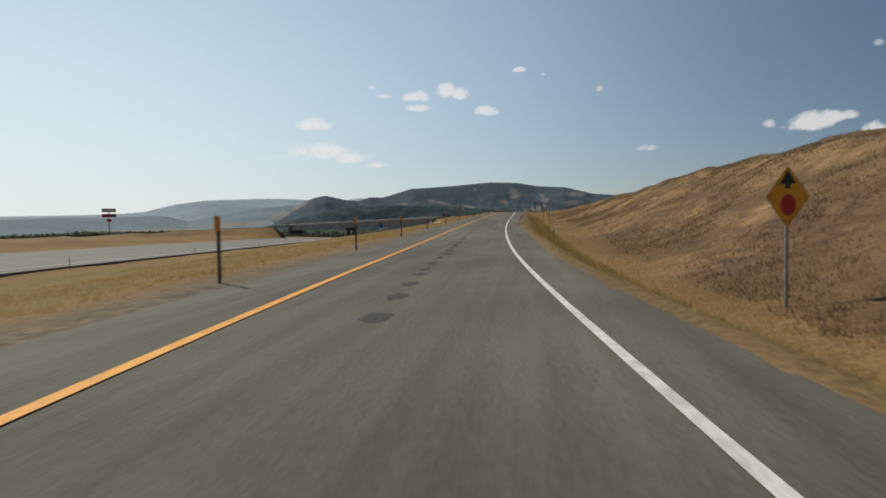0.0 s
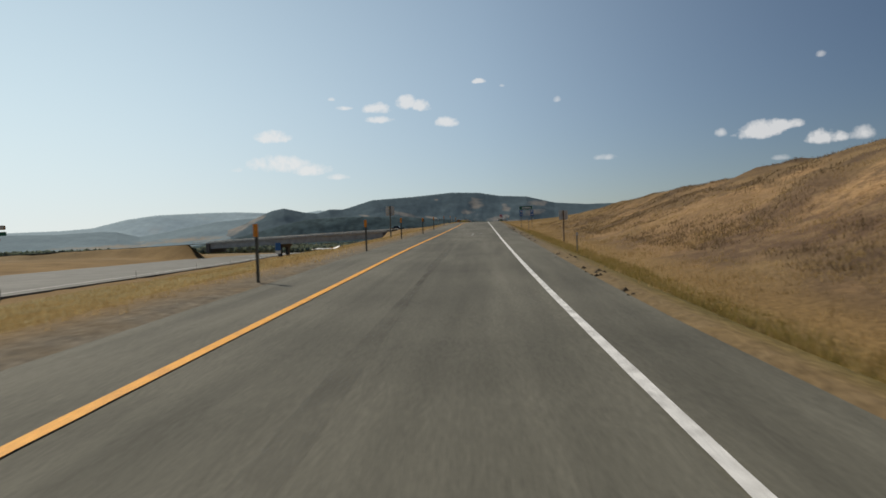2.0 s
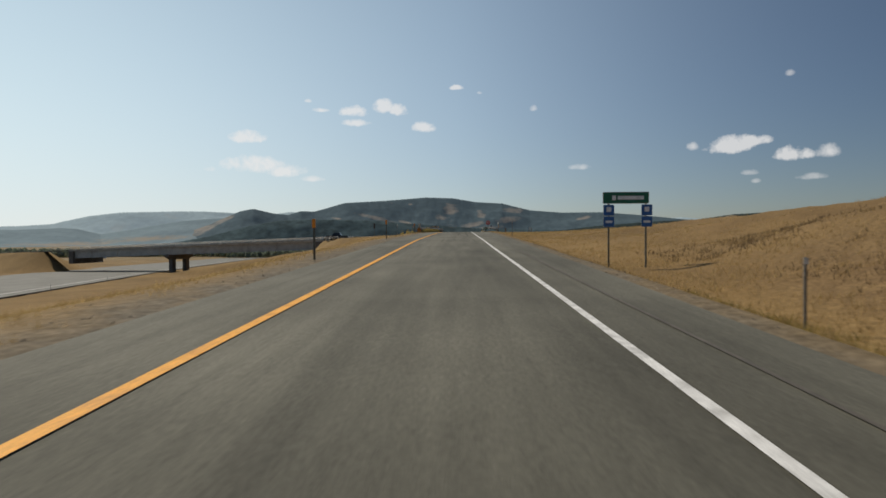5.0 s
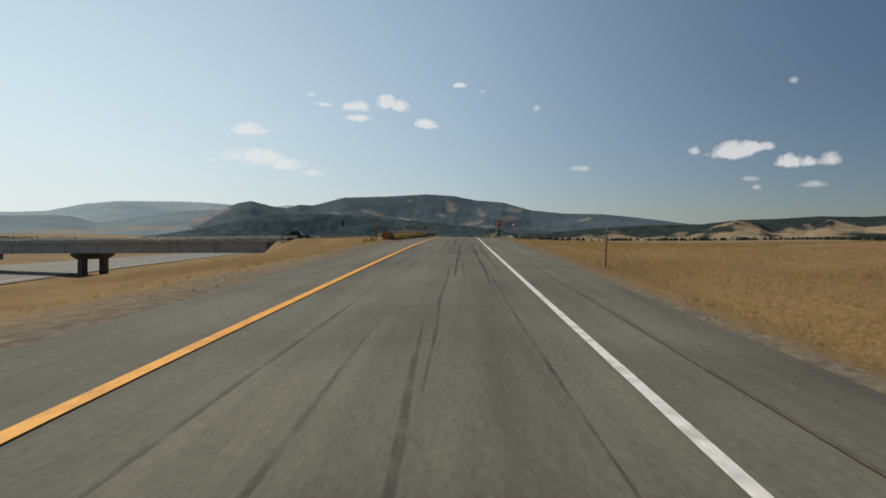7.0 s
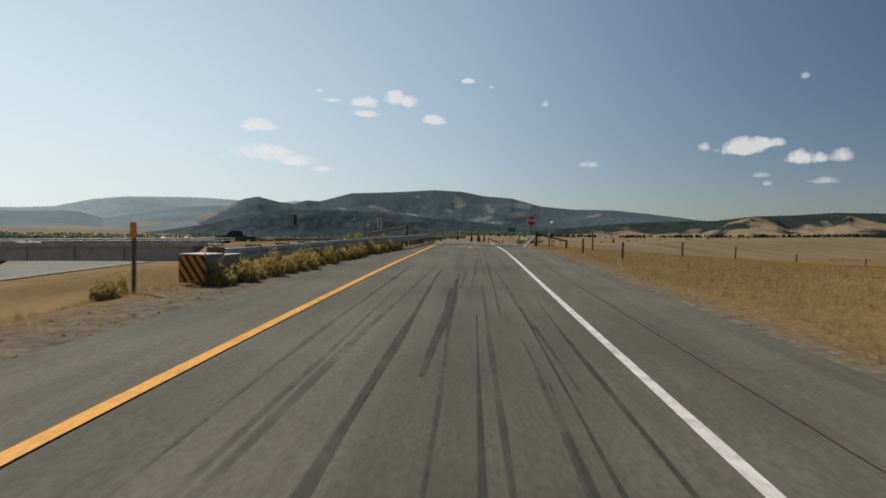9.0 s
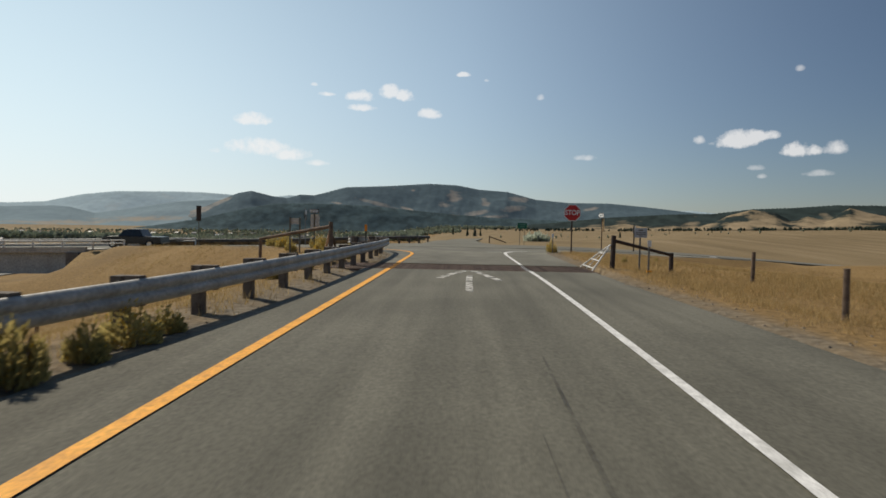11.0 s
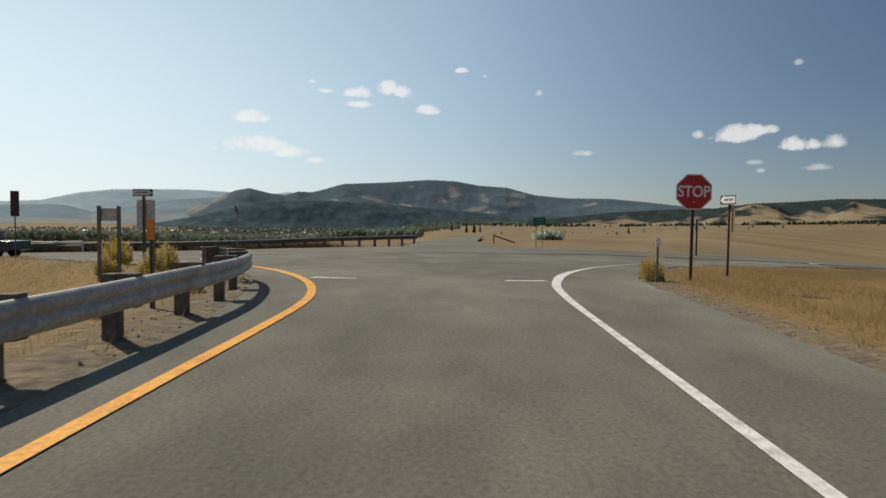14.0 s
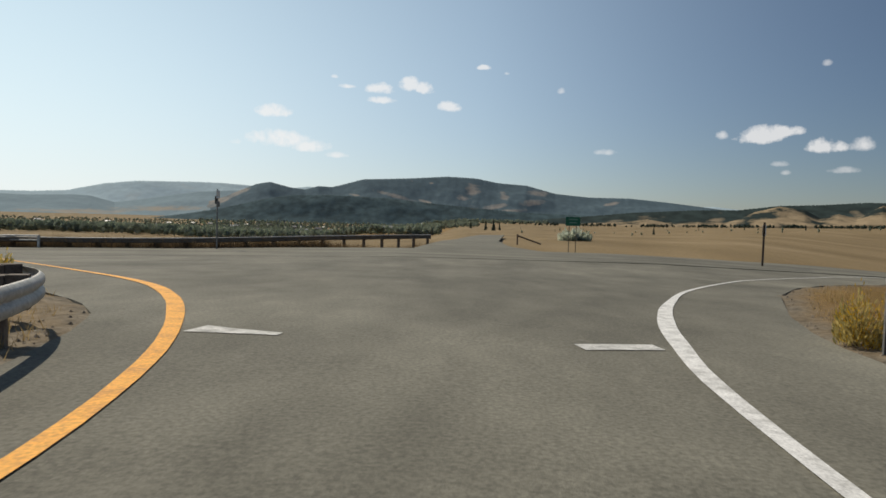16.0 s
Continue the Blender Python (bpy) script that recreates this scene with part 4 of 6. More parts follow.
def plate(name, pts, y, thick, material, parent, x=0.0, z=0.0, label=""):
    """An upright plate in the x-z plane whose front lies at y, looking to -y."""
    n = len(pts)
    verts = [(x + a, y, z + b) for a, b in pts] + [(x + a, y + thick, z + b) for a, b in pts]
    faces = [tuple(range(n)), tuple(range(2 * n - 1, n - 1, -1))] + [(k, k + n, (k + 1) % n + n, (k + 1) % n) for k in range(n)]
    return mesh_ob(name, verts, faces, material, parent, label)


def sign_panel(parent, shape, w, h, z, face, x=0.0, y=-0.06, border=None, inset=0.03, rz=0.0):
    back = plate("panel", outline(shape, w, h), y, 0.006, ALU if face is not TAN_BACK else TAN_BACK, parent, x, z)
    if border:
        plate("border", outline(shape, w - 0.012, h - 0.012), y - 0.003, 0.0028, border, parent, x, z)
        plate("face", outline(shape, w - 0.012 - 2 * inset, h - 0.012 - 2 * inset), y - 0.0055, 0.0024, face, parent, x, z)
    else:
        plate("face", outline(shape, w - 0.012, h - 0.012), y - 0.003, 0.0028, face, parent, x, z)
    return back


def bars(parent, rows, material, y=-0.069):
    """Writing that cannot be read: plain bars."""
    for x, z, w, h in rows:
        plate("text_bar", [(-w / 2, -h / 2), (w / 2, -h / 2), (w / 2, h / 2), (-w / 2, h / 2)], y, 0.002, material, parent, x, z)


def lettering(parent, words, size, material, x, z, y=-0.068, sx=1.0):
    cu = bpy.data.curves.new("letters", "FONT")
    cu.body, cu.size, cu.align_x, cu.align_y, cu.extrude, cu.offset = words, size, "CENTER", "CENTER", 0.0012, size * 0.02
    cu.materials.append(material)
    ob = new("letters", cu)
    ob.parent = parent
    ob.location, ob.rotation_euler, ob.scale = (x, y, z), (radians(90), 0, 0), (sx, 1, 1)
    return ob


def post(parent, x, z0, z1, material, kind="channel", w=0.06, y=0.0):
    bm = bmesh.new()
    h = z1 - z0
    if kind == "channel":      # flanged U post
        t = 0.012
        add_box(bm, w, t, h, Matrix.Translation((x, y + w * 0.25, z0)))
        for s in (-1, 1):
            add_box(bm, t, w * 0.5, h, Matrix.Translation((x + s * w * 0.36, y, z0)))
    elif kind == "wood":
        add_box(bm, w, w, h, Matrix.Translation((x, y, z0)), w * 0.08)
    else:
        add_rod(bm, (x, y, z0), (x, y, z1), w / 2, seg=10)
    return part("post", bm, material, parent)


def sign_at(name, x, y, z, rz, label, category="road sign"):
    return tagged(empty(name, x, y, z, rz), label, category)


def arrow_face(parent, w, z, left, on, ink):
    """A one-way plate: a broad arrow with words on it."""
    s = -1 if left else 1
    h = w * 0.36
    sign_panel(parent, "box", w, h, z, on)
    pts = [(-0.46, -0.36), (0.26, -0.36), (0.26, -0.45), (0.475, 0), (0.26, 0.45), (0.26, 0.36), (-0.46, 0.36)]
    pts = [(s * a * w, b * h) for a, b in pts]
    plate("arrow", pts if s > 0 else pts[::-1], -0.0655, 0.0022, ink, parent, 0, z)
    lettering(parent, "ONE WAY", h * 0.36, on, s * -0.06 * w, z)


# stop sign
s = sign_at("stop_sign", 6.18, 0.84, -0.16, 0, "red octagonal stop sign on a dark brown post")
post(s, 0, 0, 2.72, BROWN_POST, "channel", 0.075)
sign_panel(s, "octagon", 0.914, 0.914, 2.31, RED, border=SIGN_WHITE, inset=0.024)
lettering(s, "STOP", 0.40, SIGN_WHITE, 0, 2.31, sx=0.86)
for zz in (2.05, 2.58):
    bm = bmesh.new()
    add_rod(bm, (0, -0.075, zz), (0, -0.06, zz), 0.012, seg=8)
    part("bolt", bm, CHROME, s)

# one-way sign by the junction
s = sign_at("one_way_sign", 8.70, 4.67, -0.32, -80, "black and white one-way sign above a tan sign back")
post(s, 0, 0, 2.5, BROWN_POST, "channel", 0.07)
arrow_face(s, 0.84, 2.42, True, SIGN_BLACK, SIGN_WHITE)
plate("rear_panel", outline("box", 0.36, 0.86), 0.07, 0.008, TAN_BACK, s, 0.0, 1.82, "tan back of a sign facing away")

s = sign_at("one_way_sign", -8.68, 1.8, -0.42, 0, "black one-way sign above a pale sign back on grey post")
post(s, 0, 0, 2.5, GREEN_POST, "channel", 0.075)
arrow_face(s, 0.57, 2.41, False, SIGN_BLACK, SIGN_WHITE)
plate("rear_panel", outline("box", 0.52, 0.84), 0.07, 0.008, ALU, s, 0.02, 1.80, "pale aluminium back of a sign facing away")

s = sign_at("direction_sign", -9.95, 2.3, -0.5, 0, "pale back of a small sign between two weathered posts")
for xx in (-0.29, 0.29):
    post(s, xx, 0, 2.12, GREEN_POST, "wood", 0.085)
plate("rear_panel", outline("box", 0.62, 0.36), 0.05, 0.012, ALU, s, 0, 1.87)

s = sign_at("tall_marker", -20.0, 12.7, -1.35, 0, "dark narrow boxed marker sign on a thin post")
post(s, 0, 0, 3.7, GREEN_POST, "round", 0.06)
bm = bmesh.new()
add_box(bm, 0.34, 0.12, 1.15, Matrix.Translation((0, 0, 2.6)), 0.015)
part("board", bm, DARK_WOOD, s)

s = sign_at("route_marker", 18.96, 35.6, gz(18.96, 35.6) - 0.05, 62, "slim dark post with two route plates seen from the edge")
post(s, 0, 0, 3.1, DARK_WOOD, "wood", 0.12)
sign_panel(s, "box", 0.6, 0.75, 2.6, SIGN_WHITE, y=-0.09)
plate("rear_panel", outline("box", 0.6, 0.75), 0.08, 0.006, ALU, s, 0, 2.55)

s = sign_at("route_marker", -16.4, 31.5, cross_z(-16.4) - 0.1, 68, "slim post with narrow route plates beside the far guardrail")
post(s, 0, 0, 3.9, GREY_POST, "round", 0.09)
sign_panel(s, "box", 0.3, 0.5, 3.55, SIGN_WHITE, y=-0.07)
sign_panel(s, "box", 0.3, 0.35, 2.95, GREY_POST, y=-0.07)
plate("rear_panel", outline("box", 0.3, 0.5), 0.06, 0.006, GREY_POST, s, 0, 3.2)

s = sign_at("street_sign", 7.3, 42.0, gz(7.3, 42) - 0.05, 0, "small green guide sign on two thin posts in grass")
for xx in (-0.27, 0.27):
    post(s, xx, 0, 3.0, GREEN_POST, "channel", 0.06)
sign_panel(s, "box", 1.15, 0.7, 2.75, SIGN_GREEN)
bars(s, ((0, 2.9, 0.7, 0.08), (0, 2.65, 0.55, 0.08)), flat("faded_legend", (0.16, 0.30, 0.24)))

s = sign_at("small_notice", 6.15, -13.2, gz(6.15, -13.2) - 0.05, 0, "small white notice board on a grey steel post by the fence")
post(s, 0, 0, 1.5, GREY_POST, "channel", 0.055)
sign_panel(s, "box", 0.44, 0.33, 1.38, flat("weathered_notice", (0.47, 0.50, 0.53), 0.6))
bars(s, ((0, 1.47, 0.16, 0.05), (0, 1.385, 0.34, 0.035), (0, 1.325, 0.34, 0.03), (0, 1.27, 0.14, 0.025)), GREY_POST)

# stop-ahead warning sign at the start of the ramp
s = sign_at("stop_ahead_sign", 9.44, -243.8, gz(9.44, -243.8) - 0.05, -8, "yellow diamond warning sign with black arrow above red octagon")
zc = -2.44 - gz(9.44, -243.8)
post(s, 0, 0, zc + 0.3, STEEL, "channel", 0.085)
sign_panel(s, "diamond", 1.0, 1.54, zc, SIGN_YELLOW, border=SIGN_BLACK, inset=0.012)
plate("octagon_symbol", [(0.9 * a, 1.35 * b) for a, b in outline("octagon", 0.38, 0.38)], -0.069, 0.0022, RED, s, 0.01, zc - 0.2)
plate("arrow_symbol", [(-0.06, 0.2), (0.06, 0.2), (0.06, 0.32), (0.19, 0.32), (0, 0.66), (-0.19, 0.32), (-0.06, 0.32)], -0.069, 0.0022, SIGN_BLACK, s, 0, zc)

# sign backs on both sides of the ramp
for nm, x, y, zb, zt, w, h, lab in (("wrong_way_sign", -6.66, -160.1, -2.85, -0.25, 0.66, 0.70, "grey back of a square sign on a wooden post"), ("wrong_way_sign", 6.33, -159.6, -3.4, -0.97, 0.66, 0.70, "dull grey back of a square sign on a wooden post")):
    s = sign_at(nm, x, y, zb, 0, lab)
    post(s, 0, 0, zt - zb, GREEN_POST if x < 0 else WOOD, "wood", 0.085)
    plate("rear_panel", outline("box", w, h), 0.05, 0.006, ALU, s, 0, zt - zb - h / 2 - 0.02)

# bare frame of a sign on a tall post
s = sign_at("sign_frame", 5.35, -203.5, gz(5.35, -203.5) - 0.05, 0, "bare rusty sign frame with crossbar on a thin post")
zb = gz(5.35, -203.5)
post(s, 0, 0, -1.22 - zb, GREY_POST, "round", 0.05)
bm = bmesh.new()
add_rod(bm, (-0.48, 0, -1.41 - zb), (0.56, 0, -1.49 - zb), 0.02)
part("crossbar", bm, GREY_POST, s)
bm = bmesh.new()
for p, q in (((-0.22, 0, -1.47 - zb), (-0.22, 0, -2.5 - zb)), ((0.29, 0, -1.47 - zb), (0.29, 0, -2.5 - zb)), ((-0.22, 0, -2.5 - zb), (0.29, 0, -2.5 - zb)), ((-0.47, 0, -1.94 - zb), (-0.22, 0, -1.96 - zb)), ((0.29, 0, -1.98 - zb), (0.54, 0, -2.02 - zb))):
    add_rod(bm, p, q, 0.017)
part("frame", bm, RUST, s)

# guide sign with two route shields below
zb = gz(6.72, -111.5) + 0.12
s = sign_at("guide_sign", 6.72, -111.5, zb - 0.2, 0, "green guide sign above two blue route signs on two posts")
for xx in (-0.72, 0.85):
    post(s, xx, 0, 1.26 - zb, GREEN_POST, "channel", 0.075)
sign_panel(s, "box", 1.95, 0.50, 1.04 - zb, SIGN_GREEN, border=SIGN_WHITE, inset=0.012)
bars(s, ((-0.5, 1.04 - zb, 0.16, 0.2), (0.2, 1.04 - zb, 1.1, 0.16)), SIGN_WHITE)
for xx in (-0.72, 0.88):
    sign_panel(s, "box", 0.46, 0.46, 0.52 - zb, SIGN_BLUE, xx)
    bars(s, ((xx, 0.55 - zb, 0.2, 0.2),), SIGN_WHITE)
    sign_panel(s, "box", 0.46, 0.44, 0.03 - zb, SIGN_BLUE, xx)
    bars(s, ((xx, 0.03 - zb, 0.28, 0.1),), SIGN_WHITE)

zb = gz(-27.6, -122.4)
s = sign_at("service_sign", -27.6, -122.4, zb - 0.05, 0, "tall blue service sign on a short post beside the highway")
post(s, 0, 0, -3.0 - zb, GREY_POST, "channel", 0.08)
sign_panel(s, "box", 0.78, 1.05, -3.55 - zb, SIGN_BLUE)
bars(s, ((0, -3.3 - zb, 0.5, 0.12), (0, -3.6 - zb, 0.5, 0.12)), SIGN_BLUE)
sign_panel(s, "box", 0.78, 0.42, -4.32 - zb, SIGN_WHITE)

# tall roadside sign across the highway
s = sign_at("pole_sign", -243, 100, gz(-243, 100) - 0.3, 38, "tall pole with stacked red white and green signs", "pole sign")
hb = 8.2 - gz(-243, 100)
post(s, 0, 0, hb, GREY_POST, "round", 0.5)
bm = bmesh.new()
add_box(bm, 7.6, 0.7, 2.2, Matrix.Translation((0, -0.4, hb - 2.2)), 0.5)
part("upper_panel", bm, TAN_BACK, s, "rounded tan panel")
plate("upper_stripe", outline("box", 5.6, 0.8), -0.78, 0.02, SIGN_WHITE, s, 0, hb - 1.1)
bm = bmesh.new()
add_box(bm, 4.4, 0.7, 2.0, Matrix.Translation((-1.6, -0.4, hb - 5.2)), 0.1)
part("price_panel", bm, RED, s, "red panel")
bm = bmesh.new()
add_box(bm, 3.4, 0.7, 2.0, Matrix.Translation((2.3, -0.4, hb - 5.2)), 0.1)
part("price_panel", bm, SIGN_GREEN, s, "green panel")
bm = bmesh.new()
add_box(bm, 2.6, 0.6, 1.6, Matrix.Translation((0, -0.4, hb - 7.8)), 0.3)
part("lower_panel", bm, RED, s)


# ---- delineators ----
def delineator(x, y, h, kind):
    z = gz(x, y) - 0.05
    if kind == "orange":
        s = tagged(empty("delineator", x, y, z), "weathered post with an orange reflector plate at its top", "delineator", "delineators of the ramp")
        post(s, 0, 0, h, GREEN_POST, "channel", 0.07)
        plate("reflector", outline("box", 0.115, 0.30), -0.045, 0.006, ORANGE, s, 0, h - 0.12)
    elif kind == "white":
        s = tagged(empty("delineator", x, y, z), "thin grey post with a white reflector plate", "delineator", "delineators of the ramp")
        post(s, 0, 0, h, GREY_POST, "channel", 0.05)
        plate("reflector", outline("box", 0.12, 0.2), -0.035, 0.006, SIGN_WHITE, s, 0, h - 0.08)
    else:
        s = tagged(empty("delineator", x, y, z), "thin plain grey roadside marker post", "delineator", "delineators of the ramp")
        post(s, 0, 0, h, GREY_POST, "channel", 0.05)
        plate("reflector", outline("box", 0.08, 0.12), -0.035, 0.005, ALU, s, 0, h - 0.07)
    return s


for x, y in ((-3.15, -248.4), (-3.79, -235.1), (-4.43, -221.7), (-4.83, -207.7), (-4.93, -193.8), (-4.68, -181.2), (-5.0, -166.8), (-4.57, -156.4), (-4.7, -143.1), (-5.2, -117.6), (-5.58, -92.3), (-6.36, -50.05)):
    delineator(x, y, 1.38, "orange")
delineator(-4.4, -6.6, 1.26 - gz(-4.4, -6.6) + 0.05, "orange")
for x, y, h in ((4.45, -179.5, 1.0), (4.86, -220.8, 1.05), (6.0, -127.0, 1.45), (5.02, -75.0, 1.5)):
    delineator(x, y, h, "plain")
delineator(4.95, -0.35, 1.1, "white")
s = delineator(5.8, -15.5, 1.12, "white")
bm = bmesh.new()
add_box(bm, 0.16, 0.1, 0.05, Matrix.Translation((0.02, 0, 0.14)), 0.01)
part("base_clip", bm, SIGN_YELLOW, s, "yellow clip")
for k in range(9):
    y = -236 + 27 * k
    delineator(interstate_x(y) + 4.2, y, 1.2, "plain")


# ---- guardrails ----
def polyline(pts, step):
    """Points and headings along a smooth curve through pts, at even steps."""
    P = [Vector(p) for p in pts]
    Q = [P[0]]
    for k in range(len(P) - 1):
        p0, p1, p2, p3 = P[max(0, k - 1)], P[k], P[k + 1], P[min(len(P) - 1, k + 2)]
        for i in range(1, 21):
            t = i / 20
            Q.append(0.5 * ((2 * p1) + (p2 - p0) * t + (2 * p0 - 5 * p1 + 4 * p2 - p3) * t * t + (3 * p1 - p0 - 3 * p2 + p3) * t ** 3))
    out, run, nxt = [], 0.0, 0.0
    for a, b in zip(Q, Q[1:]):
        ln = (b - a).length
        while ln > 0 and nxt <= run + ln:
            out.append((a + (b - a) * ((nxt - run) / ln), (b - a).normalized()))
            nxt += step
        run += ln
    return out


W_BEAM = [(0.0, 0.0), (0.02, 0.012), (0.055, 0.045), (0.06, 0.085), (0.055, 0.118), (0.02, 0.145), (0.014, 0.156), (0.02, 0.167), (0.055, 0.194), (0.06, 0.227), (0.055, 0.267), (0.02, 0.30), (0.0, 0.312)]


def guardrail(pts, side, label, spacing=1.905, top=0.72, name="guardrail", steel=STEEL, lip=False):
    """A W-beam on wooden posts and blocks; the beam's face looks to side (1: right of the way of the points)."""
    g = tagged(empty(name, pts[0][0], pts[0][1], 0), label, "guardrail")
    ox, oy = pts[0][0], pts[0][1]
    line = polyline([(x, y, z) for x, y, z in pts], 0.3)
    verts, m = [], len(W_BEAM)
    for p, d in line:
        nrm = Vector((d.y, -d.x, 0)).normalized() * side
        for o, h in W_BEAM:
            v = p + nrm * o
            verts.append((v.x - ox, v.y - oy, p.z + top - 0.312 + h))
    faces = [(k * m + i, k * m + i + 1, (k + 1) * m + i + 1, (k + 1) * m + i) for k in range(len(line) - 1) for i in range(m - 1)]
    rail = mesh_ob("rail", verts, faces, steel, g, "", True)
    so = rail.modifiers.new("thickness", "SOLIDIFY")
    so.thickness = 0.004
    if lip:                                          # the rolled upper edge, its sunlit brightness put into a pale colour
        verts = []
        for p, d in line:
            nrm = Vector((d.y, -d.x, 0)).normalized() * side
            for o, h in ((-0.025, 0.012), (-0.02, 0.03), (0.03, 0.036), (0.066, 0.008), (0.066, -0.014)):
                v = p + nrm * o
                verts.append((v.x - ox, v.y - oy, p.z + top + h))
        faces = [(k * 5 + i, k * 5 + i + 1, k * 5 + i + 6, k * 5 + i + 5) for k in range(len(line) - 1) for i in range(4)]
        mesh_ob("sunlit_rolled_edge", verts, [f[::-1] for f in faces] if side < 0 else faces, ALU, g, "rolled upper edge coloured pale as if sunlit", True)
    for n, (p, d) in enumerate(polyline([(x, y, z) for x, y, z in pts], spacing)):
        nrm = Vector((d.y, -d.x, 0)).normalized() * side
        a = math.degrees(math.atan2(d.y, d.x)) - 90
        c = p - nrm * 0.29
        bm = bmesh.new()
        low = min(gz(c.x, c.y), p.z) - 0.12
        add_box(bm, 0.15, 0.2, p.z + top + 0.03 - low, Matrix.Translation((c.x - ox, c.y - oy, low)) @ pose(0, 0, 0, 0, 0, a), 0.012)
        part("post", bm, RAIL_WOOD, g)
        c = p - nrm * 0.105
        bm = bmesh.new()
        add_box(bm, 0.205, 0.16, 0.37, Matrix.Translation((c.x - ox, c.y - oy, p.z + top - 0.335)) @ pose(0, 0, 0, 0, 0, a), 0.01)
        part("block", bm, RAIL_WOOD, g)
    return g


RAIL = [(-5.75, -47.2), (-5.3, -43.5), (-4.85, -38), (-4.3, -32), (-3.75, -27), (-3.45, -22), (-3.3, -16), (-3.25, -11), (-3.32, -8), (-3.45, -6), (-3.77, -4.3), (-4.17, -2.9), (-4.72, -1.6), (-5.38, -0.65), (-6.4, 0.05)]
guardrail([(x, y, pave_z(x, y) - 0.03) for x, y in RAIL], 1, "galvanised guardrail on dark wooden posts curving round the corner")
FAR_RAIL = [(-36, 31.9, -1.7), (-30, 31.9, -1.52), (-25, 31.9, -1.42), (-19, 32.4, -1.25), (-15, 34.2, -1.12), (-11.5, 37.0, -1.0), (-8.5, 40.3, -0.95), (-6, 43.6, -0.92), (-4, 46.6, -0.92)]
guardrail(FAR_RAIL, 1, "dull brown guardrail on wooden posts across the junction", steel=SHADED_STEEL, lip=True)


def crash_terminal():
    """A boxy end terminal with a striped face, behind it a short tapering sleeve."""
    x, y, z = -5.78, -48.85, pave_z(-5.86, -49) - 0.09
    t = tagged(empty("crash_cushion", x, y, z, -4), "grey box end terminal with black and yellow striped face", "crash cushion")
    bm = bmesh.new()
    add_box(bm, 0.60, 0.85, 0.58, Matrix.Translation((0, 0.45, 0.14)), 0.02)
    part("box", bm, GREY_POST, t)
    bm = bmesh.new()
    add_box(bm, 0.62, 0.87, 0.015, Matrix.Translation((0, 0.45, 0.721)))
    part("cap", bm, ALU, t, "pale top plate")
    bm = bmesh.new()
    add_box(bm, 0.56, 0.012, 0.55, Matrix.Translation((0, 0.018, 0.155)))
    part("striped_face", bm, SIGN_BLACK, t, "black backing of the stripes")
    for k in range(-2, 5):
        u0 = -0.27 + k * 0.17
        poly = []
        for a, b in ((u0, 0.705), (u0 + 0.085, 0.705), (u0 + 0.085 + 0.36, 0.155), (u0 + 0.36, 0.155)):
            poly.append((a, b))
        cut = []
        for i in range(4):          # clip to the face
            cut.append((min(0.28, max(-0.28, poly[i][0])), poly[i][1]))
        def at(edge0, edge1, xx):
            f = (xx - edge0[0]) / (edge1[0] - edge0[0])
            return edge0[1] + f * (edge1[1] - edge0[1])
        l0, l1, r0, r1 = poly[0], poly[3], poly[1], poly[2]
        pts = []
        for e0, e1 in ((l0, l1), (r0, r1)):
            a = (-0.28, at(e0, e1, -0.28)) if e0[0] < -0.28 else e0
            b = (0.28, at(e0, e1, 0.28)) if e1[0] > 0.28 else e1
            pts.append((a, b))
        if pts[0][0][0] >= 0.28 or pts[1][1][0] <= -0.28:
            continue
        ring = [pts[0][0], pts[1][0], pts[1][1], pts[0][1]]
        plate("stripe", ring[::-1], 0.0085, 0.003, ORANGE, t)
    bm = bmesh.new()
    add_box(bm, 0.42, 0.95, 0.30, Matrix.Translation((0.06, 1.4, 0.36)) , 0.02)
    part("sleeve", bm, GREY_POST, t)
    bm = bmesh.new()
    add_box(bm, 0.36, 1.0, 0.03, Matrix.Translation((0.08, 1.4, 0.665)))
    part("sleeve_cap", bm, ALU, t, "pale top plate")
    for yy in (0.6, 1.75):
        bm = bmesh.new()
        add_box(bm, 0.15, 0.2, 0.66, Matrix.Translation((0.05, yy, -0.2)), 0.01)
        part("leg", bm, DARK_WOOD, t)
    bm = bmesh.new()
    add_rod(bm, (0.12, 0.95, 0.42), (0.12, 1.7, 0.08), 0.014)
    part("cable", bm, GREY_POST, t)
    bm = bmesh.new()
    add_box(bm, 0.1, 0.9, 0.05, Matrix.Translation((0.18, 1.5, 0.06)))
    part("strut", bm, ALU, t)


crash_terminal()


# ---- fences and the wings of the cattle grid ----
def round_post(name, x, y, h, r, label, material=DARK_WOOD, z=None):
    bm = bmesh.new()
    add_rod(bm, (0, 0, 0), (0, 0, h), r, r * 0.93, 10)
    for v in bm.verts:
        v.co.x += 0.006 * noise.noise((v.co.z * 3 + x, y, 0))
    ob = part(name, bm, material)
    ob.matrix_world = pose(x, y, (gz(x, y) if z is None else z) - 0.12, random.uniform(-1.5, 1.5), random.uniform(-1.5, 1.5), random.uniform(0, 90))
    return tagged(ob, label, "fence post", "fence posts")


def rod_thing(name, p, q, r, material, label, category):
    bm = bmesh.new()
    a, b = Vector(p), Vector(q)
    add_rod(bm, (0, 0, 0), b - a, r, r * 0.9, 10)
    ob = part(name, bm, material)
    ob.location = a
    return tagged(ob, label, category)


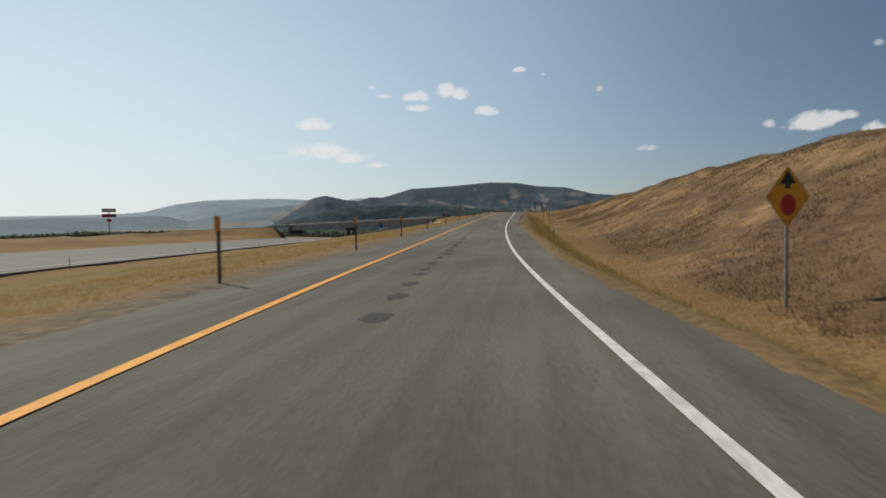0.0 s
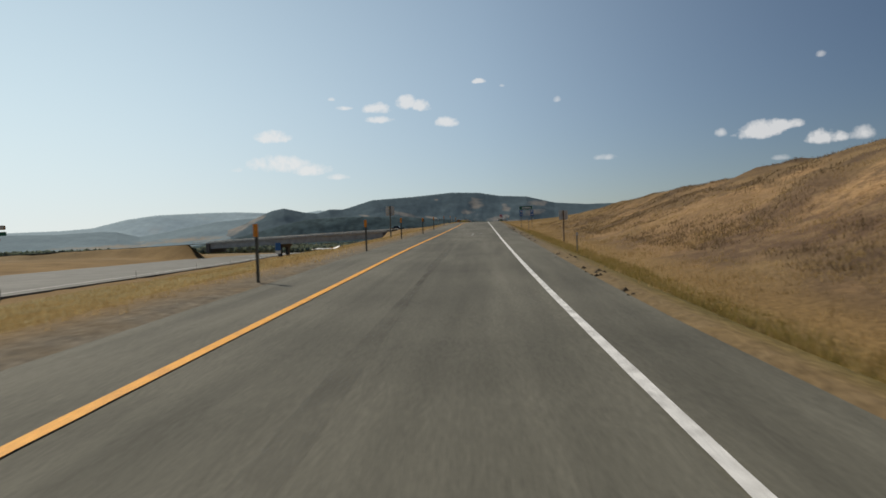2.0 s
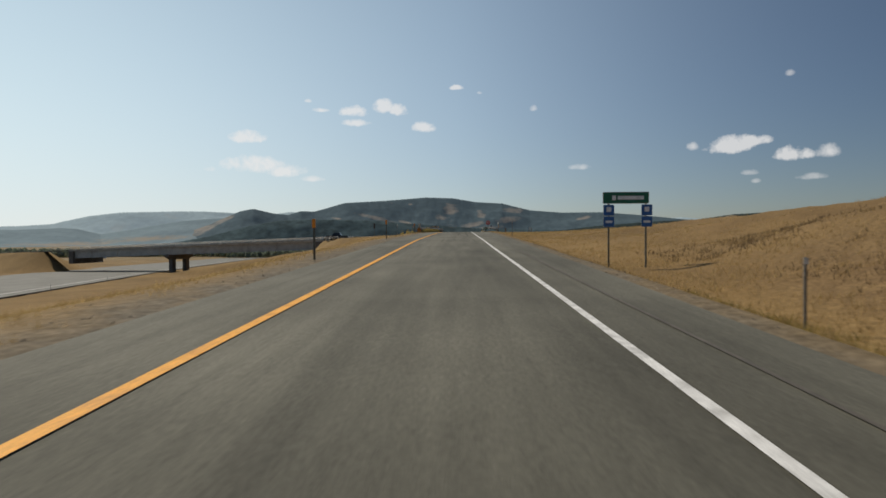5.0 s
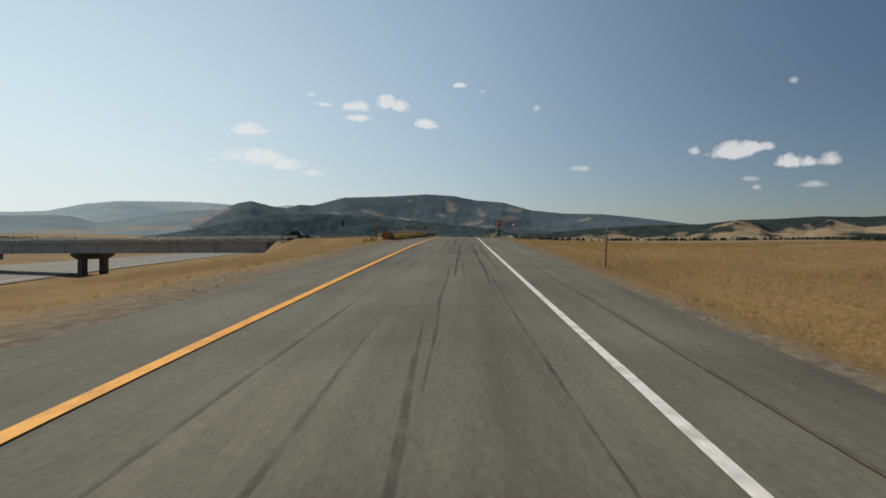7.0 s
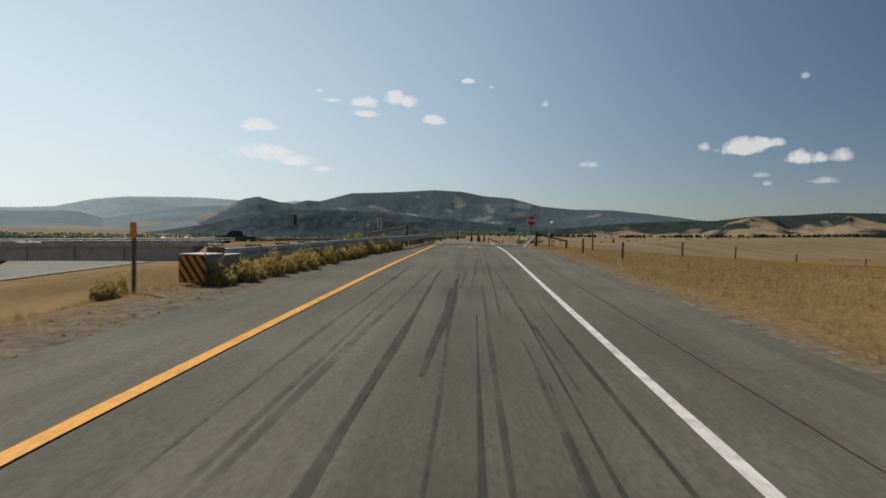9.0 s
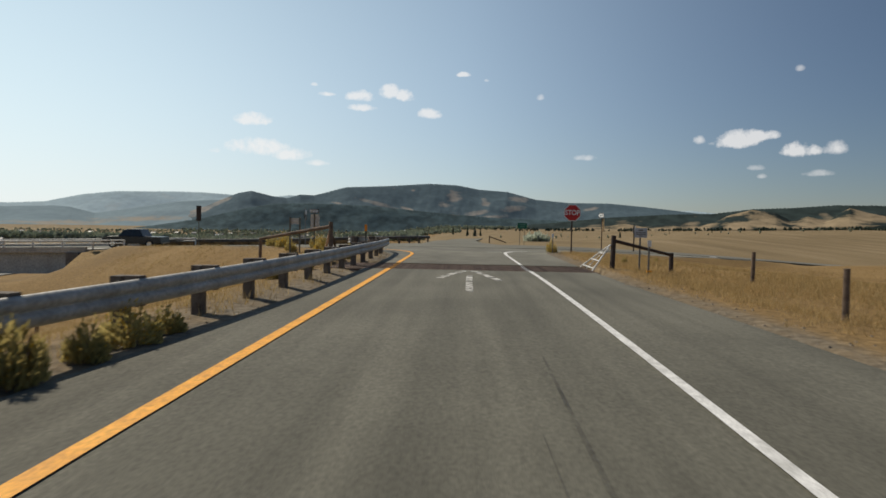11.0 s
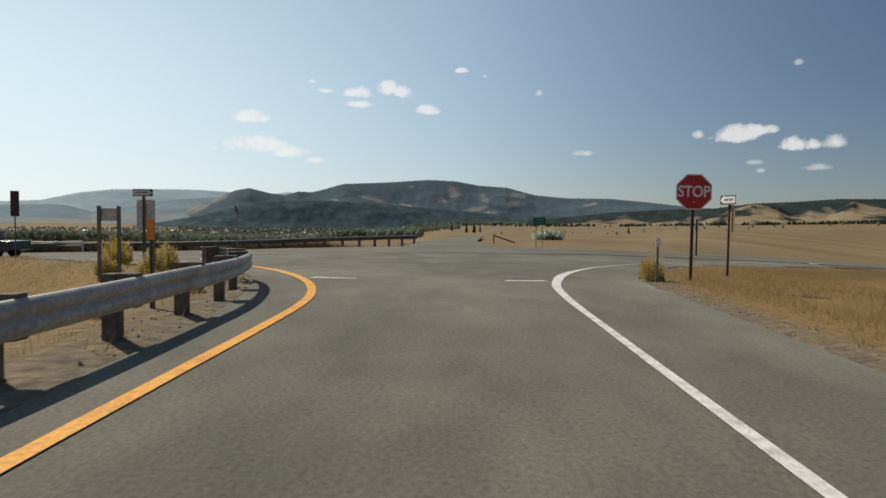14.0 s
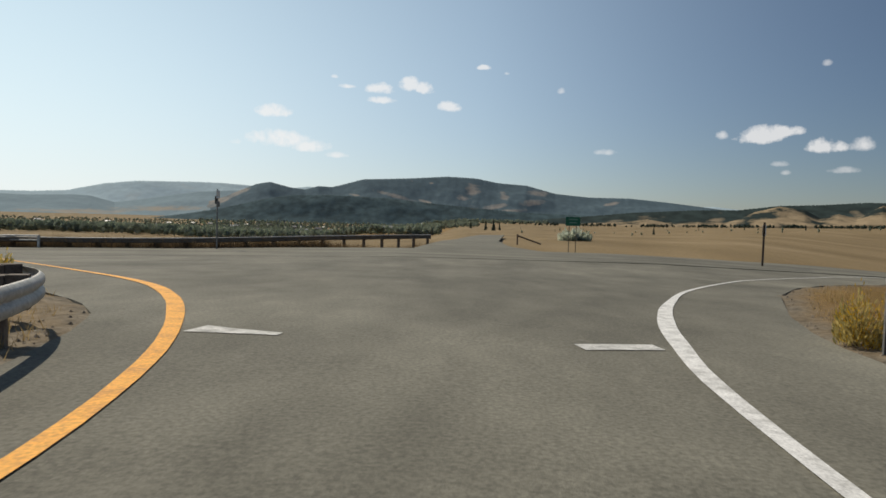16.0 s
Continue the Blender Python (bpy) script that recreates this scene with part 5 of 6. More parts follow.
round_post("fence_post", 5.05, -13.88, 1.25, 0.086, "stout dark wooden corner post of the cattle fence")
round_post("fence_post", 7.56, -12.25, 1.12, 0.085, "dark wooden brace post of the cattle fence", z=-0.5)
rod_thing("brace_rail", (5.1, -13.85, 0.93), (7.52, -12.3, 0.42), 0.06, DARK_WOOD, "dark round brace rail between two fence posts", "fence rail")
round_post("fence_post", -4.57, -13.67, 1.5, 0.08, "stout weathered corner post behind the guardrail", WOOD)
round_post("fence_post", -7.78, -11.3, 1.05, 0.065, "weathered brace post behind the guardrail", WOOD, -0.32)
rod_thing("brace_rail", (-4.62, -13.64, 1.22), (-7.75, -11.35, 0.68), 0.065, WOOD, "long weathered brace rail between two posts", "fence rail")
for q, m_ in (((-5.3, -11.6, -0.1), PALE_WOOD), ((-4.9, -10.4, -0.1), DARK_WOOD)):
    rod_thing("wing_board", (-4.62, -13.5, 1.1), q, 0.045, m_, "slanting board of the cattle grid wing", "fence board")
for x, y in ((7.7, -29.3), (12.9, -22.6), (17.8, -18.3), (8.8, -16.0), (6.6, -24.5), (24, -14), (32, -9), (41, -4)):
    round_post("fence_post", x, y, 1.05, 0.06, "thin weathered wooden fence post in dry grass", WOOD)
for x, y in ((-9.5, -14.5), (-12.0, -18.0), (-15.5, -22.5), (-20.5, -28)):
    round_post("fence_post", x, y, 1.05, 0.06, "thin weathered wooden fence post in dry grass", WOOD)


def grid_wing():
    """The white tubular wing beside the cattle grid: two legs that meet at the post, with rungs."""
    w = tagged(empty("cattle_grid_wing", 4.2, -13.85, 0), "white tubular steel triangular wing beside the cattle grid", "cattle guard wing")
    top, a, b = Vector((0.78, 0.0, 0.79)), Vector((-0.15, -1.25, -0.15)), Vector((-0.12, 1.2, -0.15))
    for p, nm in ((a, "leg"), (b, "leg")):
        bm = bmesh.new()
        add_rod(bm, top, p, 0.026, seg=10)
        part(nm, bm, WHITE_TUBE, w)
    for f in (0.30, 0.55, 0.80):
        bm = bmesh.new()
        add_rod(bm, top.lerp(a, f), top.lerp(b, f), 0.02, seg=8)
        part("rung", bm, WHITE_TUBE, w)
    bm = bmesh.new()
    add_rod(bm, top.lerp(a, 0.9).lerp(top.lerp(b, 0.9), 0.5), top.lerp(a, 0.25).lerp(top.lerp(b, 0.25), 0.55), 0.012, seg=8)
    part("stay", bm, WHITE_TUBE, w)


grid_wing()


def corral(x, y, n, ln, rz, label):
    c = tagged(empty("wooden_fence", x, y, gz(x, y), rz), label, "fence")
    for k in range(n + 1):
        bm = bmesh.new()
        add_rod(bm, (k * ln, 0, -0.2), (k * ln, 0, 1.5), 0.09, 0.085, 8)
        part("post", bm, WOOD, c)
    for k in range(n):
        for zz in (0.55, 1.3):
            bm = bmesh.new()
            add_rod(bm, (k * ln, 0, zz), ((k + 1) * ln, 0, zz), 0.06, seg=8)
            part("rail", bm, WOOD, c)


corral(56.5, 40.0, 3, 2.0, 0, "brown wooden corral fence in the field")
rod_thing("barrier_rail", (4.35, 62.0, gz(4.35, 62) + 0.95), (6.85, 62.3, gz(6.85, 62.3) + 0.1), 0.09, WOOD, "fallen wooden rail slanting down beside the far road", "fence rail")
round_post("barrier_post", 4.3, 62.1, 1.25, 0.09, "short wooden post holding a fallen rail", WOOD)


# ---- bridge over the highway ----
def bridge():
    b = tagged(empty("overpass_bridge", -33 - 37 * math.cos(math.atan(0.2)), 27 + 37 * math.sin(math.atan(0.2)), 0, -math.degrees(math.atan(0.2))), "grey overpass bridge on concrete piers spanning the highway", "bridge")
    x0, x1 = -108.0, -33.0
    zs = cross_z
    def beam(name, y, t, zt, zb, material, xa=x0, xb=x1, n=12):
        verts = []
        for k in range(n + 1):
            x = xa + (xb - xa) * k / n
            for yy in (y - t / 2, y + t / 2):
                for zz in (zb, zt):
                    verts.append((x + 70, yy - 27, zs(x) + zz))
        faces = []
        for k in range(n):
            q = k * 4
            faces += [(q, q + 4, q + 5, q + 1), (q + 2, q + 3, q + 7, q + 6), (q + 1, q + 5, q + 7, q + 3), (q, q + 2, q + 6, q + 4)]
        faces += [(0, 1, 3, 2), (n * 4, n * 4 + 2, n * 4 + 3, n * 4 + 1)]
        return mesh_ob(name, verts, faces, material, b)
    beam("deck", 27, 11.0, 0.0, -0.28, CONCRETE)
    beam("kerb", 21.65, 0.34, 0.22, 0.001, CONCRETE)
    beam("kerb", 32.35, 0.34, 0.22, 0.001, CONCRETE)
    for y in (22.1, 25.4, 28.6, 31.9):
        beam("girder", y, 0.16, -0.285, -2.2, GIRDER)
        beam("flange", y, 0.5, -2.202, -2.25, GIRDER)
    for xs in (-101, -93, -80, -62, -54, -46):
        bm = bmesh.new()
        add_box(bm, 0.08, 0.12, 1.85, Matrix.Translation((xs + 70, 21.95 - 27, zs(xs) - 2.18)))
        part("stiffener", bm, GIRDER, b)
    for y in (21.65, 32.35):
        for zz, r in ((0.52, 0.05), (0.80, 0.06)):
            bm = bmesh.new()
            for k in range(8):
                xa, xb = x0 - 6 + (x1 + 10 - x0) * k / 8, x0 - 6 + (x1 + 10 - x0) * (k + 1) / 8
                add_rod(bm, (xa + 70, y - 27, zs(xa) + zz), (xb + 70, y - 27, zs(xb) + zz), r, seg=8)
            part("handrail", bm, ALU, b)
        for k in range(27):
            xa = x0 - 6 + (x1 + 10 - x0) * k / 26
            bm = bmesh.new()
            add_box(bm, 0.14, 0.1, 0.84, Matrix.Translation((xa + 70, y - 27, zs(xa) + 0.0)), 0.01)
            part("rail_post", bm, ALU, b)
    for xp in (-77.5,):
        zc = zs(xp) - 2.27
        zg = gz(-33 + (xp + 33) * 0.98, 36)
        bm = bmesh.new()
        cap = [(-5.6, 0.0), (5.6, 0.0), (5.6, -0.5), (3.9, -1.25), (-3.9, -1.25), (-5.6, -0.5)]
        vs = [bm.verts.new((xp + 70 + sx, yy, zc + zz)) for sx in (-0.6, 0.6) for yy, zz in cap]
        n = len(cap)
        bm.faces.new(vs[:n])
        bm.faces.new(vs[n:][::-1])
        for k in range(n):
            bm.faces.new((vs[k], vs[k + n], vs[(k + 1) % n + n], vs[(k + 1) % n]))
        part("pier_cap", bm, PIER, b)
        for yy in (-3.0, 3.0):
            bm = bmesh.new()
            add_box(bm, 1.1, 1.6, zc - 1.24 - zg + 0.5, Matrix.Translation((xp + 70, yy, zg - 0.5)), 0.08)
            part("pier_column", bm, PIER, b)
        for yy in (22.1, 25.4, 28.6, 31.9):
            bm = bmesh.new()
            add_box(bm, 0.5, 0.5, 0.14, Matrix.Translation((xp + 70, yy - 27, zc)))
            part("bearing", bm, PIER, b)
    for xa, s in ((-107.2, 1), (-34.2, -1)):
        bm = bmesh.new()
        add_box(bm, 1.4, 11.4, 3.4, Matrix.Translation((xa + 70, 0, zs(xa) - 3.7)), 0.05)
        part("abutment", bm, PIER, b)


bridge()


# ---- pickup on the crossing road ----
def pickup(x, y, z, rz):
    t = tagged(empty("pickup_truck", x, y, z, rz), "black crew-cab pickup truck on the crossing road", "pickup truck")

    def hull(name, prof, w, material, label="", taper=0.0):
        """A side outline (x, z) drawn across the width, with the upper part drawn in."""
        zs_ = [p[1] for p in prof]
        lo, hi = min(zs_), max(zs_)
        verts = []
        for s in (-1, 1):
            for a, c in prof:
                k = w / 2 - taper * (c - lo) / (hi - lo)
                verts.append((a, s * k, c))
        n = len(prof)
        faces = [tuple(range(n)), tuple(range(2 * n - 1, n - 1, -1))] + [(k, k + n, (k + 1) % n + n, (k + 1) % n) for k in range(n)]
        ob = mesh_ob(name, verts, faces, material, t, label)
        bv = ob.modifiers.new("edges", "BEVEL")
        bv.width, bv.segments = 0.03, 2
        return ob

    hull("body", [(-2.85, 0.5), (-2.8, 0.95), (-2.45, 1.08), (-1.25, 1.14), (2.8, 1.12), (2.85, 0.55), (2.2, 0.42), (-2.3, 0.42)], 1.95, PAINT_TRUCK)
    hull("cab", [(-1.35, 1.13), (-0.75, 1.72), (-0.4, 1.82), (0.75, 1.82), (1.15, 1.13)], 1.85, PAINT_TRUCK, taper=0.14)
    for s in (-1, 1):
        for a0, a1, b0, b1 in ((-1.05, -0.15, -0.68, -0.15), (-0.05, 0.95, -0.05, 0.72)):
            verts = [(a0, s * 0.91, 1.2), (a1, s * 0.91, 1.2), (b1, s * 0.825, 1.7), (b0, s * 0.825, 1.7)]
            mesh_ob("side_window", verts, [(0, 1, 2, 3)] if s < 0 else [(3, 2, 1, 0)], WINDOW, t)
    for xx in (-1.75, 1.75):
        for s in (-1, 1):
            bm = bmesh.new()
            add_rod(bm, (xx, s * 0.74, 0.4), (xx, s * 0.99, 0.4), 0.4, seg=20)
            wheel = part("wheel", bm, TYRE, t)
            bm = bmesh.new()
            add_rod(bm, (xx, s * 0.98, 0.4), (xx, s * 1.005, 0.4), 0.24, seg=16)
            part("rim", bm, CHROME, wheel, "bright metal rim")
    bm = bmesh.new()
    add_box(bm, 0.12, 1.9, 0.22, Matrix.Translation((-2.88, 0, 0.5)), 0.03)
    part("bumper", bm, CHROME, t, "chrome front bumper")
    for s in (-1, 1):
        bm = bmesh.new()
        add_box(bm, 0.06, 0.42, 0.2, Matrix.Translation((-2.82, s * 0.7, 0.78)), 0.02)
        part("headlight", bm, SIGN_WHITE, t)


pickup(-31.2, 25.2, cross_z(-31.2) + 0.012, 0)


# ---- litter ----
def plastic_sheet():
    verts, faces = [], []
    n, m = 26, 7
    for i in range(n):
        for j in range(m):
            u, v = i / (n - 1), j / (m - 1)
            x = (u - 0.5) * 2.0
            y = (v - 0.5) * 0.42 * (0.5 + math.sin(math.pi * u)) + 0.15 * math.sin(u * 5)
            z = 0.06 + 0.14 * abs(noise.noise((u * 6, v * 3, 1))) + 0.16 * math.exp(-((u - 0.88) / 0.1) ** 2)
            verts.append((x, y, z))
    faces = [(i * m + j, (i + 1) * m + j, (i + 1) * m + j + 1, i * m + j + 1) for i in range(n - 1) for j in range(m - 1)]
    ob = mesh_ob("plastic_sheet", verts, faces, PLASTIC, smooth=True)
    ob.matrix_world = pose(-9.6, -168.0, gz(-9.6, -168.0), 0, 0, 25)
    so = ob.modifiers.new("thickness", "SOLIDIFY")
    so.thickness = 0.01
    tagged(ob, "crumpled white plastic sheet lying in dry grass", "litter")


plastic_sheet()


# ---- brush and bushes ----
def clump_mesh(name, n, r, h, blade, material, up=0.8, seed=0):
    rnd = random.Random(seed)
    verts, faces = [], []
    for k in range(n):
        a, rr = rnd.uniform(0, math.tau), r * math.sqrt(rnd.random())
        ragged = 0.75 + 0.9 * noise.noise((math.cos(a) * 1.7 + seed, math.sin(a) * 1.7, rr / r * 2.5))
        z = h * ragged * (0.12 + 0.88 * rnd.random()) * math.sqrt(max(0.05, 1 - (rr / r) ** 2 * 0.75))
        c = Vector((rr * math.cos(a), rr * math.sin(a), z))
        d = Vector((math.cos(a) * 0.5 * rr / r + rnd.uniform(-0.4, 0.4), math.sin(a) * 0.5 * rr / r + rnd.uniform(-0.4, 0.4), up)).normalized()
        s = d.cross(Vector((rnd.uniform(-1, 1), rnd.uniform(-1, 1), rnd.uniform(-0.3, 0.3)))).normalized()
        ln, w = blade * rnd.uniform(0.6, 1.4), blade * rnd.uniform(0.16, 0.34)
        q = len(verts)
        verts += [tuple(c - d * ln * 0.6 - s * w * 0.4), tuple(c - d * ln * 0.6 + s * w * 0.4), tuple(c + s * w), tuple(c + d * ln * 0.7), tuple(c - s * w)]
        faces.append((q, q + 1, q + 2, q + 3, q + 4))
    me = bpy.data.meshes.new(name)
    me.from_pydata(verts, [], faces)
    me.materials.append(material)
    return me


def bush_kind(seed, r, h, bloom):
    root = (clump_mesh("foliage", 1100, r, h, 0.07, RABBIT, 0.55, seed), clump_mesh("blossom", int(420 * bloom) + 2, r * 0.95, h * 1.04, 0.042, BLOOM, 0.9, seed + 50))
    stems = bmesh.new()
    rnd = random.Random(seed)
    for k in range(7):
        a = rnd.uniform(0, math.tau)
        add_rod(stems, (0, 0, -0.08), (r * 0.6 * math.cos(a), r * 0.6 * math.sin(a), h * rnd.uniform(0.5, 0.8)), 0.012, 0.005, 5)
    me = bpy.data.meshes.new("stems")
    stems.to_mesh(me)
    stems.free()
    me.materials.append(WOOD)
    return root + (me,)


KINDS = [bush_kind(11, 0.42, 0.62, 0.5), bush_kind(23, 0.5, 0.75, 2.0), bush_kind(37, 0.34, 0.5, 0.15)]


def bush(x, y, kind, scale, label):
    b = tagged(empty("rabbitbrush", x, y, gz(x, y), random.uniform(0, 360)), label, "bush", "roadside bushes")
    b.scale = (scale * random.uniform(0.8, 1.1), scale * random.uniform(0.8, 1.1), scale * random.uniform(0.85, 1.4))
    for nm, me in zip(("foliage", "blossom", "stems"), KINDS[kind]):
        o = new(nm, me)
        o.parent = b


for k in range(26):
    y = -48.6 + k * 0.82 + random.uniform(-0.2, 0.2)
    x = lerp(y, [(-49, -5.15), (-44, -4.9), (-38, -4.5), (-32, -4.05), (-27, -3.6)]) + random.uniform(-0.15, 0.12)
    bush(x, y, (0, 2, 2)[k % 3], random.uniform(0.6, 0.95), "greenish yellow rabbitbrush growing along the guardrail")
for x, y, k, sc in ((-6.6, -50.6, 2, 0.8), (-7.4, -48.8, 0, 0.8), (-8.2, 1.2, 1, 0.85), (-7.7, 0.2, 0, 0.75), (-8.4, 2.4, 1, 0.8), (-8.9, 3.2, 0, 0.9), (-10.4, 3.0, 0, 0.85), 
                    (-9.3, -0.6, 2, 1.0), (-6.0, -1.9, 2, 0.8), (-4.9, -4.0, 2, 0.7), (-4.6, -7.5, 2, 0.6), (-4.3, -11.8, 2, 0.7), (-4.5, -17.5, 2, 0.8), (-4.6, -20.5, 2, 0.7), (-11.5, 5.5, 1, 1.0), (-13, 8, 0, 1.1)):
    bush(x, y, k, sc, "dull yellow rabbitbrush behind the guardrail")
bush(5.0, 0.25, 1, 0.7, "bright yellow flowering rabbitbrush beside a marker post")
for x, y in ((7.3, -6.6), (9.8, -3.0)):
    bush(x, y, 2, 0.42, "small dry brush in the roadside grass")


def tufts(name, spots, blades, height, spread, material, label, category="grass", width=0.03):
    """Many small tufts of thin blades as one mesh."""
    rng = np.random.default_rng(len(spots))
    S = np.repeat(np.array(spots), blades, axis=0)
    n = len(S)
    a, r = rng.uniform(0, math.tau, n), spread * np.sqrt(rng.random(n))
    px, py = S[:, 0] + r * np.cos(a), S[:, 1] + r * np.sin(a)
    h = height * S[:, 2] * rng.uniform(0.45, 1.2, n)
    lx, ly = rng.uniform(-0.45, 0.45, n) * h, rng.uniform(-0.45, 0.45, n) * h
    a2, w = rng.uniform(0, math.tau, n), width * rng.uniform(0.6, 1.3, n)
    dx, dy = w / 2 * np.cos(a2), w / 2 * np.sin(a2)
    z = on_sheet(px, py) - 0.02
    V = np.empty((n, 3, 3))
    V[:, 0] = np.stack((px - dx, py - dy, z), 1)
    V[:, 1] = np.stack((px + dx, py + dy, z), 1)
    V[:, 2] = np.stack((px + lx, py + ly, z + h), 1)
    me = bpy.data.meshes.new(name)
    me.vertices.add(n * 3)
    me.vertices.foreach_set("co", V.ravel())
    me.loops.add(n * 3)
    me.loops.foreach_set("vertex_index", np.arange(n * 3, dtype=np.int32))
    me.polygons.add(n)
    me.polygons.foreach_set("loop_start", np.arange(0, n * 3, 3, dtype=np.int32))
    me.update(calc_edges=True)
    me.materials.append(material)
    return tagged(new(name, me), label, category, kind="stuff")


def scatter(n, box, keep, seed):
    rnd = random.Random(seed)
    out = []
    while len(out) < n:
        x, y = rnd.uniform(box[0], box[1]), rnd.uniform(box[2], box[3])
        k = keep(x, y)
        if k and rnd.random() < k:
            out.append((x, y, 0.6 + 0.5 * rnd.random() + 0.4 * max(0, noise.noise((x * 0.3, y * 0.3, 2)))))
    return out


def off_road(x, y):
    """Distance from the pavement's edge, on either side; below nought on it."""
    if abs(y - cross_y(x)) < 6.2 or (y > 24 and -6 < x < 10) or (-31 < x < 34 and y > cross_y(x) - 15 and pave_left(y) - 1 < x < pave_right(y) + 1):
        return -1
    return max(pave_left(y) - x, x - pave_right(y)) if y < 33 else 5


def near_verge(x, y):
    d = off_road(x, y)
    p = 0.55 + 1.0 * noise.noise((x * 0.25, y * 0.25, 9))
    return 0 if d < 0.5 else max(0.04, p) * (0.12 + 0.88 * smooth_step(0.8, 2.2, d)) * (0.3 + 0.7 * smooth_step(16, 5, d))


tufts("dry_grass", scatter(36000, (-20, 18, -262, -30), near_verge, 3), 7, 0.17, 0.22, STRAW, "dry straw-coloured grass tufts on the verges", width=0.022)
tufts("dense_dry_grass", scatter(15000, (3, 18, -34, 20), near_verge, 4), 9, 0.19, 0.16, STRAW, "dense dry grass beside the end of the ramp", width=0.011)
tufts("verge_grass", scatter(6000, (3, 9, -262, -125), lambda x, y: 1.0 if 1.3 < off_road(x, y) < 3.4 else 0, 5), 8, 0.18, 0.2, VERGE, "greenish gold grass in the ditch beside the ramp", width=0.02)
tufts("hill_brush", scatter(15000, (9, 42, -262, -105), lambda x, y: max(0, 0.4 + 1.4 * noise.noise((x * 0.16, y * 0.16, 21))), 6), 8, 0.22, 0.34, SAGE, "brown brush clumps on the cut slope", "brush", width=0.035)
tufts("hill_straw", scatter(3500, (9, 42, -262, -40), lambda x, y: max(0.05, 0.5 - 1.0 * noise.noise((x * 0.16, y * 0.16, 21))), 7), 6, 0.19, 0.3, STRAW, "dry grass on the cut slope", width=0.03)
FAR_BRUSH = []
rb_ = random.Random(31)
for k in range(len(FAR_RAIL) - 1):
    (x0, y0, _), (x1, y1, _) = FAR_RAIL[k], FAR_RAIL[k + 1]
    for q in range(int(math.hypot(x1 - x0, y1 - y0) * 110)):
        u = rb_.random()
        FAR_BRUSH.append((x0 + (x1 - x0) * u + rb_.uniform(-0.2, 0.5), y0 + (y1 - y0) * u + rb_.uniform(-0.05, 0.9), 0.5 + rb_.random() + 0.8 * max(0, noise.noise((u * 9, k, 4)))))
def bank(x, y):
    d = pave_left(y) - x if y < 24 else -1
    if d < 0.25 or abs(y - cross_y(x)) < 6.2:
        return 0
    return max(0.08, 0.5 + 1.1 * noise.noise((x * 0.3, y * 0.3, 14))) * (0.35 + 0.65 * smooth_step(0.3, 1.5, d))


tufts("bank_grass", scatter(12000, (-26, -2.8, -56, 18), bank, 9), 8, 0.20, 0.2, FIELD, "dry grass on the bank behind the guardrail", width=0.014)


def stones(name, spots, size, material, label):
    """Loose stones as small uneven lumps, joined."""
    rnd = random.Random(77)
    verts, faces = [], []
    for x, y in spots:
        s, q, z = size * rnd.uniform(0.4, 1.3), len(verts), gz(x, y)
        for k in range(5):
            t = math.tau * (k + rnd.uniform(-0.3, 0.3)) / 5
            verts.append((x + s * math.cos(t) * rnd.uniform(0.7, 1.2), y + s * math.sin(t) * rnd.uniform(0.7, 1.2), z - 0.01))
        verts.append((x + rnd.uniform(-0.3, 0.3) * s, y + rnd.uniform(-0.3, 0.3) * s, z + s * rnd.uniform(0.4, 0.8)))
        faces += [(q + k, q + (k + 1) % 5, q + 5) for k in range(5)]
    return tagged(mesh_ob(name, verts, faces, material), label, "gravel", kind="stuff")


STONE = leafy("loose_stone", (0.14, 0.115, 0.085), (0.30, 0.25, 0.19))
rs = random.Random(12)
SPOTS = []
while len(SPOTS) < 2600:
    y = rs.uniform(-190, 14)
    right = rs.random() < 0.6
    d = abs(rs.gauss(0, 0.7)) + 0.05
    x = pave_right(y) + d if right else pave_left(y) - d
    if rs.random() < (1 if y > -60 else 0.35):
        SPOTS.append((x, y))
clod_spots = []
rc = random.Random(21)
while len(clod_spots) < 150:
    y = rc.uniform(-200, -138)
    if noise.noise((y * 0.35, 3, 0)) > -0.05:
        clod_spots.append((pave_right(y) + abs(rc.gauss(0, 0.28)) - 0.12, y))
stones("turf_clods", clod_spots, 0.075, leafy("dark_turf", (0.045, 0.035, 0.025), (0.10, 0.075, 0.05)), "dark clods of turf along the shoulder's edge")
stones("edge_gravel", SPOTS, 0.035, STONE, "loose gravel along the pavement edges")
tufts("rail_brush", FAR_BRUSH, 9, 0.6, 0.28, SAGE, "brown brush growing under the far guardrail", "brush", width=0.03)
tufts("field_grass", scatter(16000, (8, 70, -62, 30), lambda x, y: (1 if off_road(x, y) > 3 else 0) * (1 if x < 30 else 0.35), 8), 7, 0.15, 0.4, FIELD, "long dry grass in the field", width=0.022)


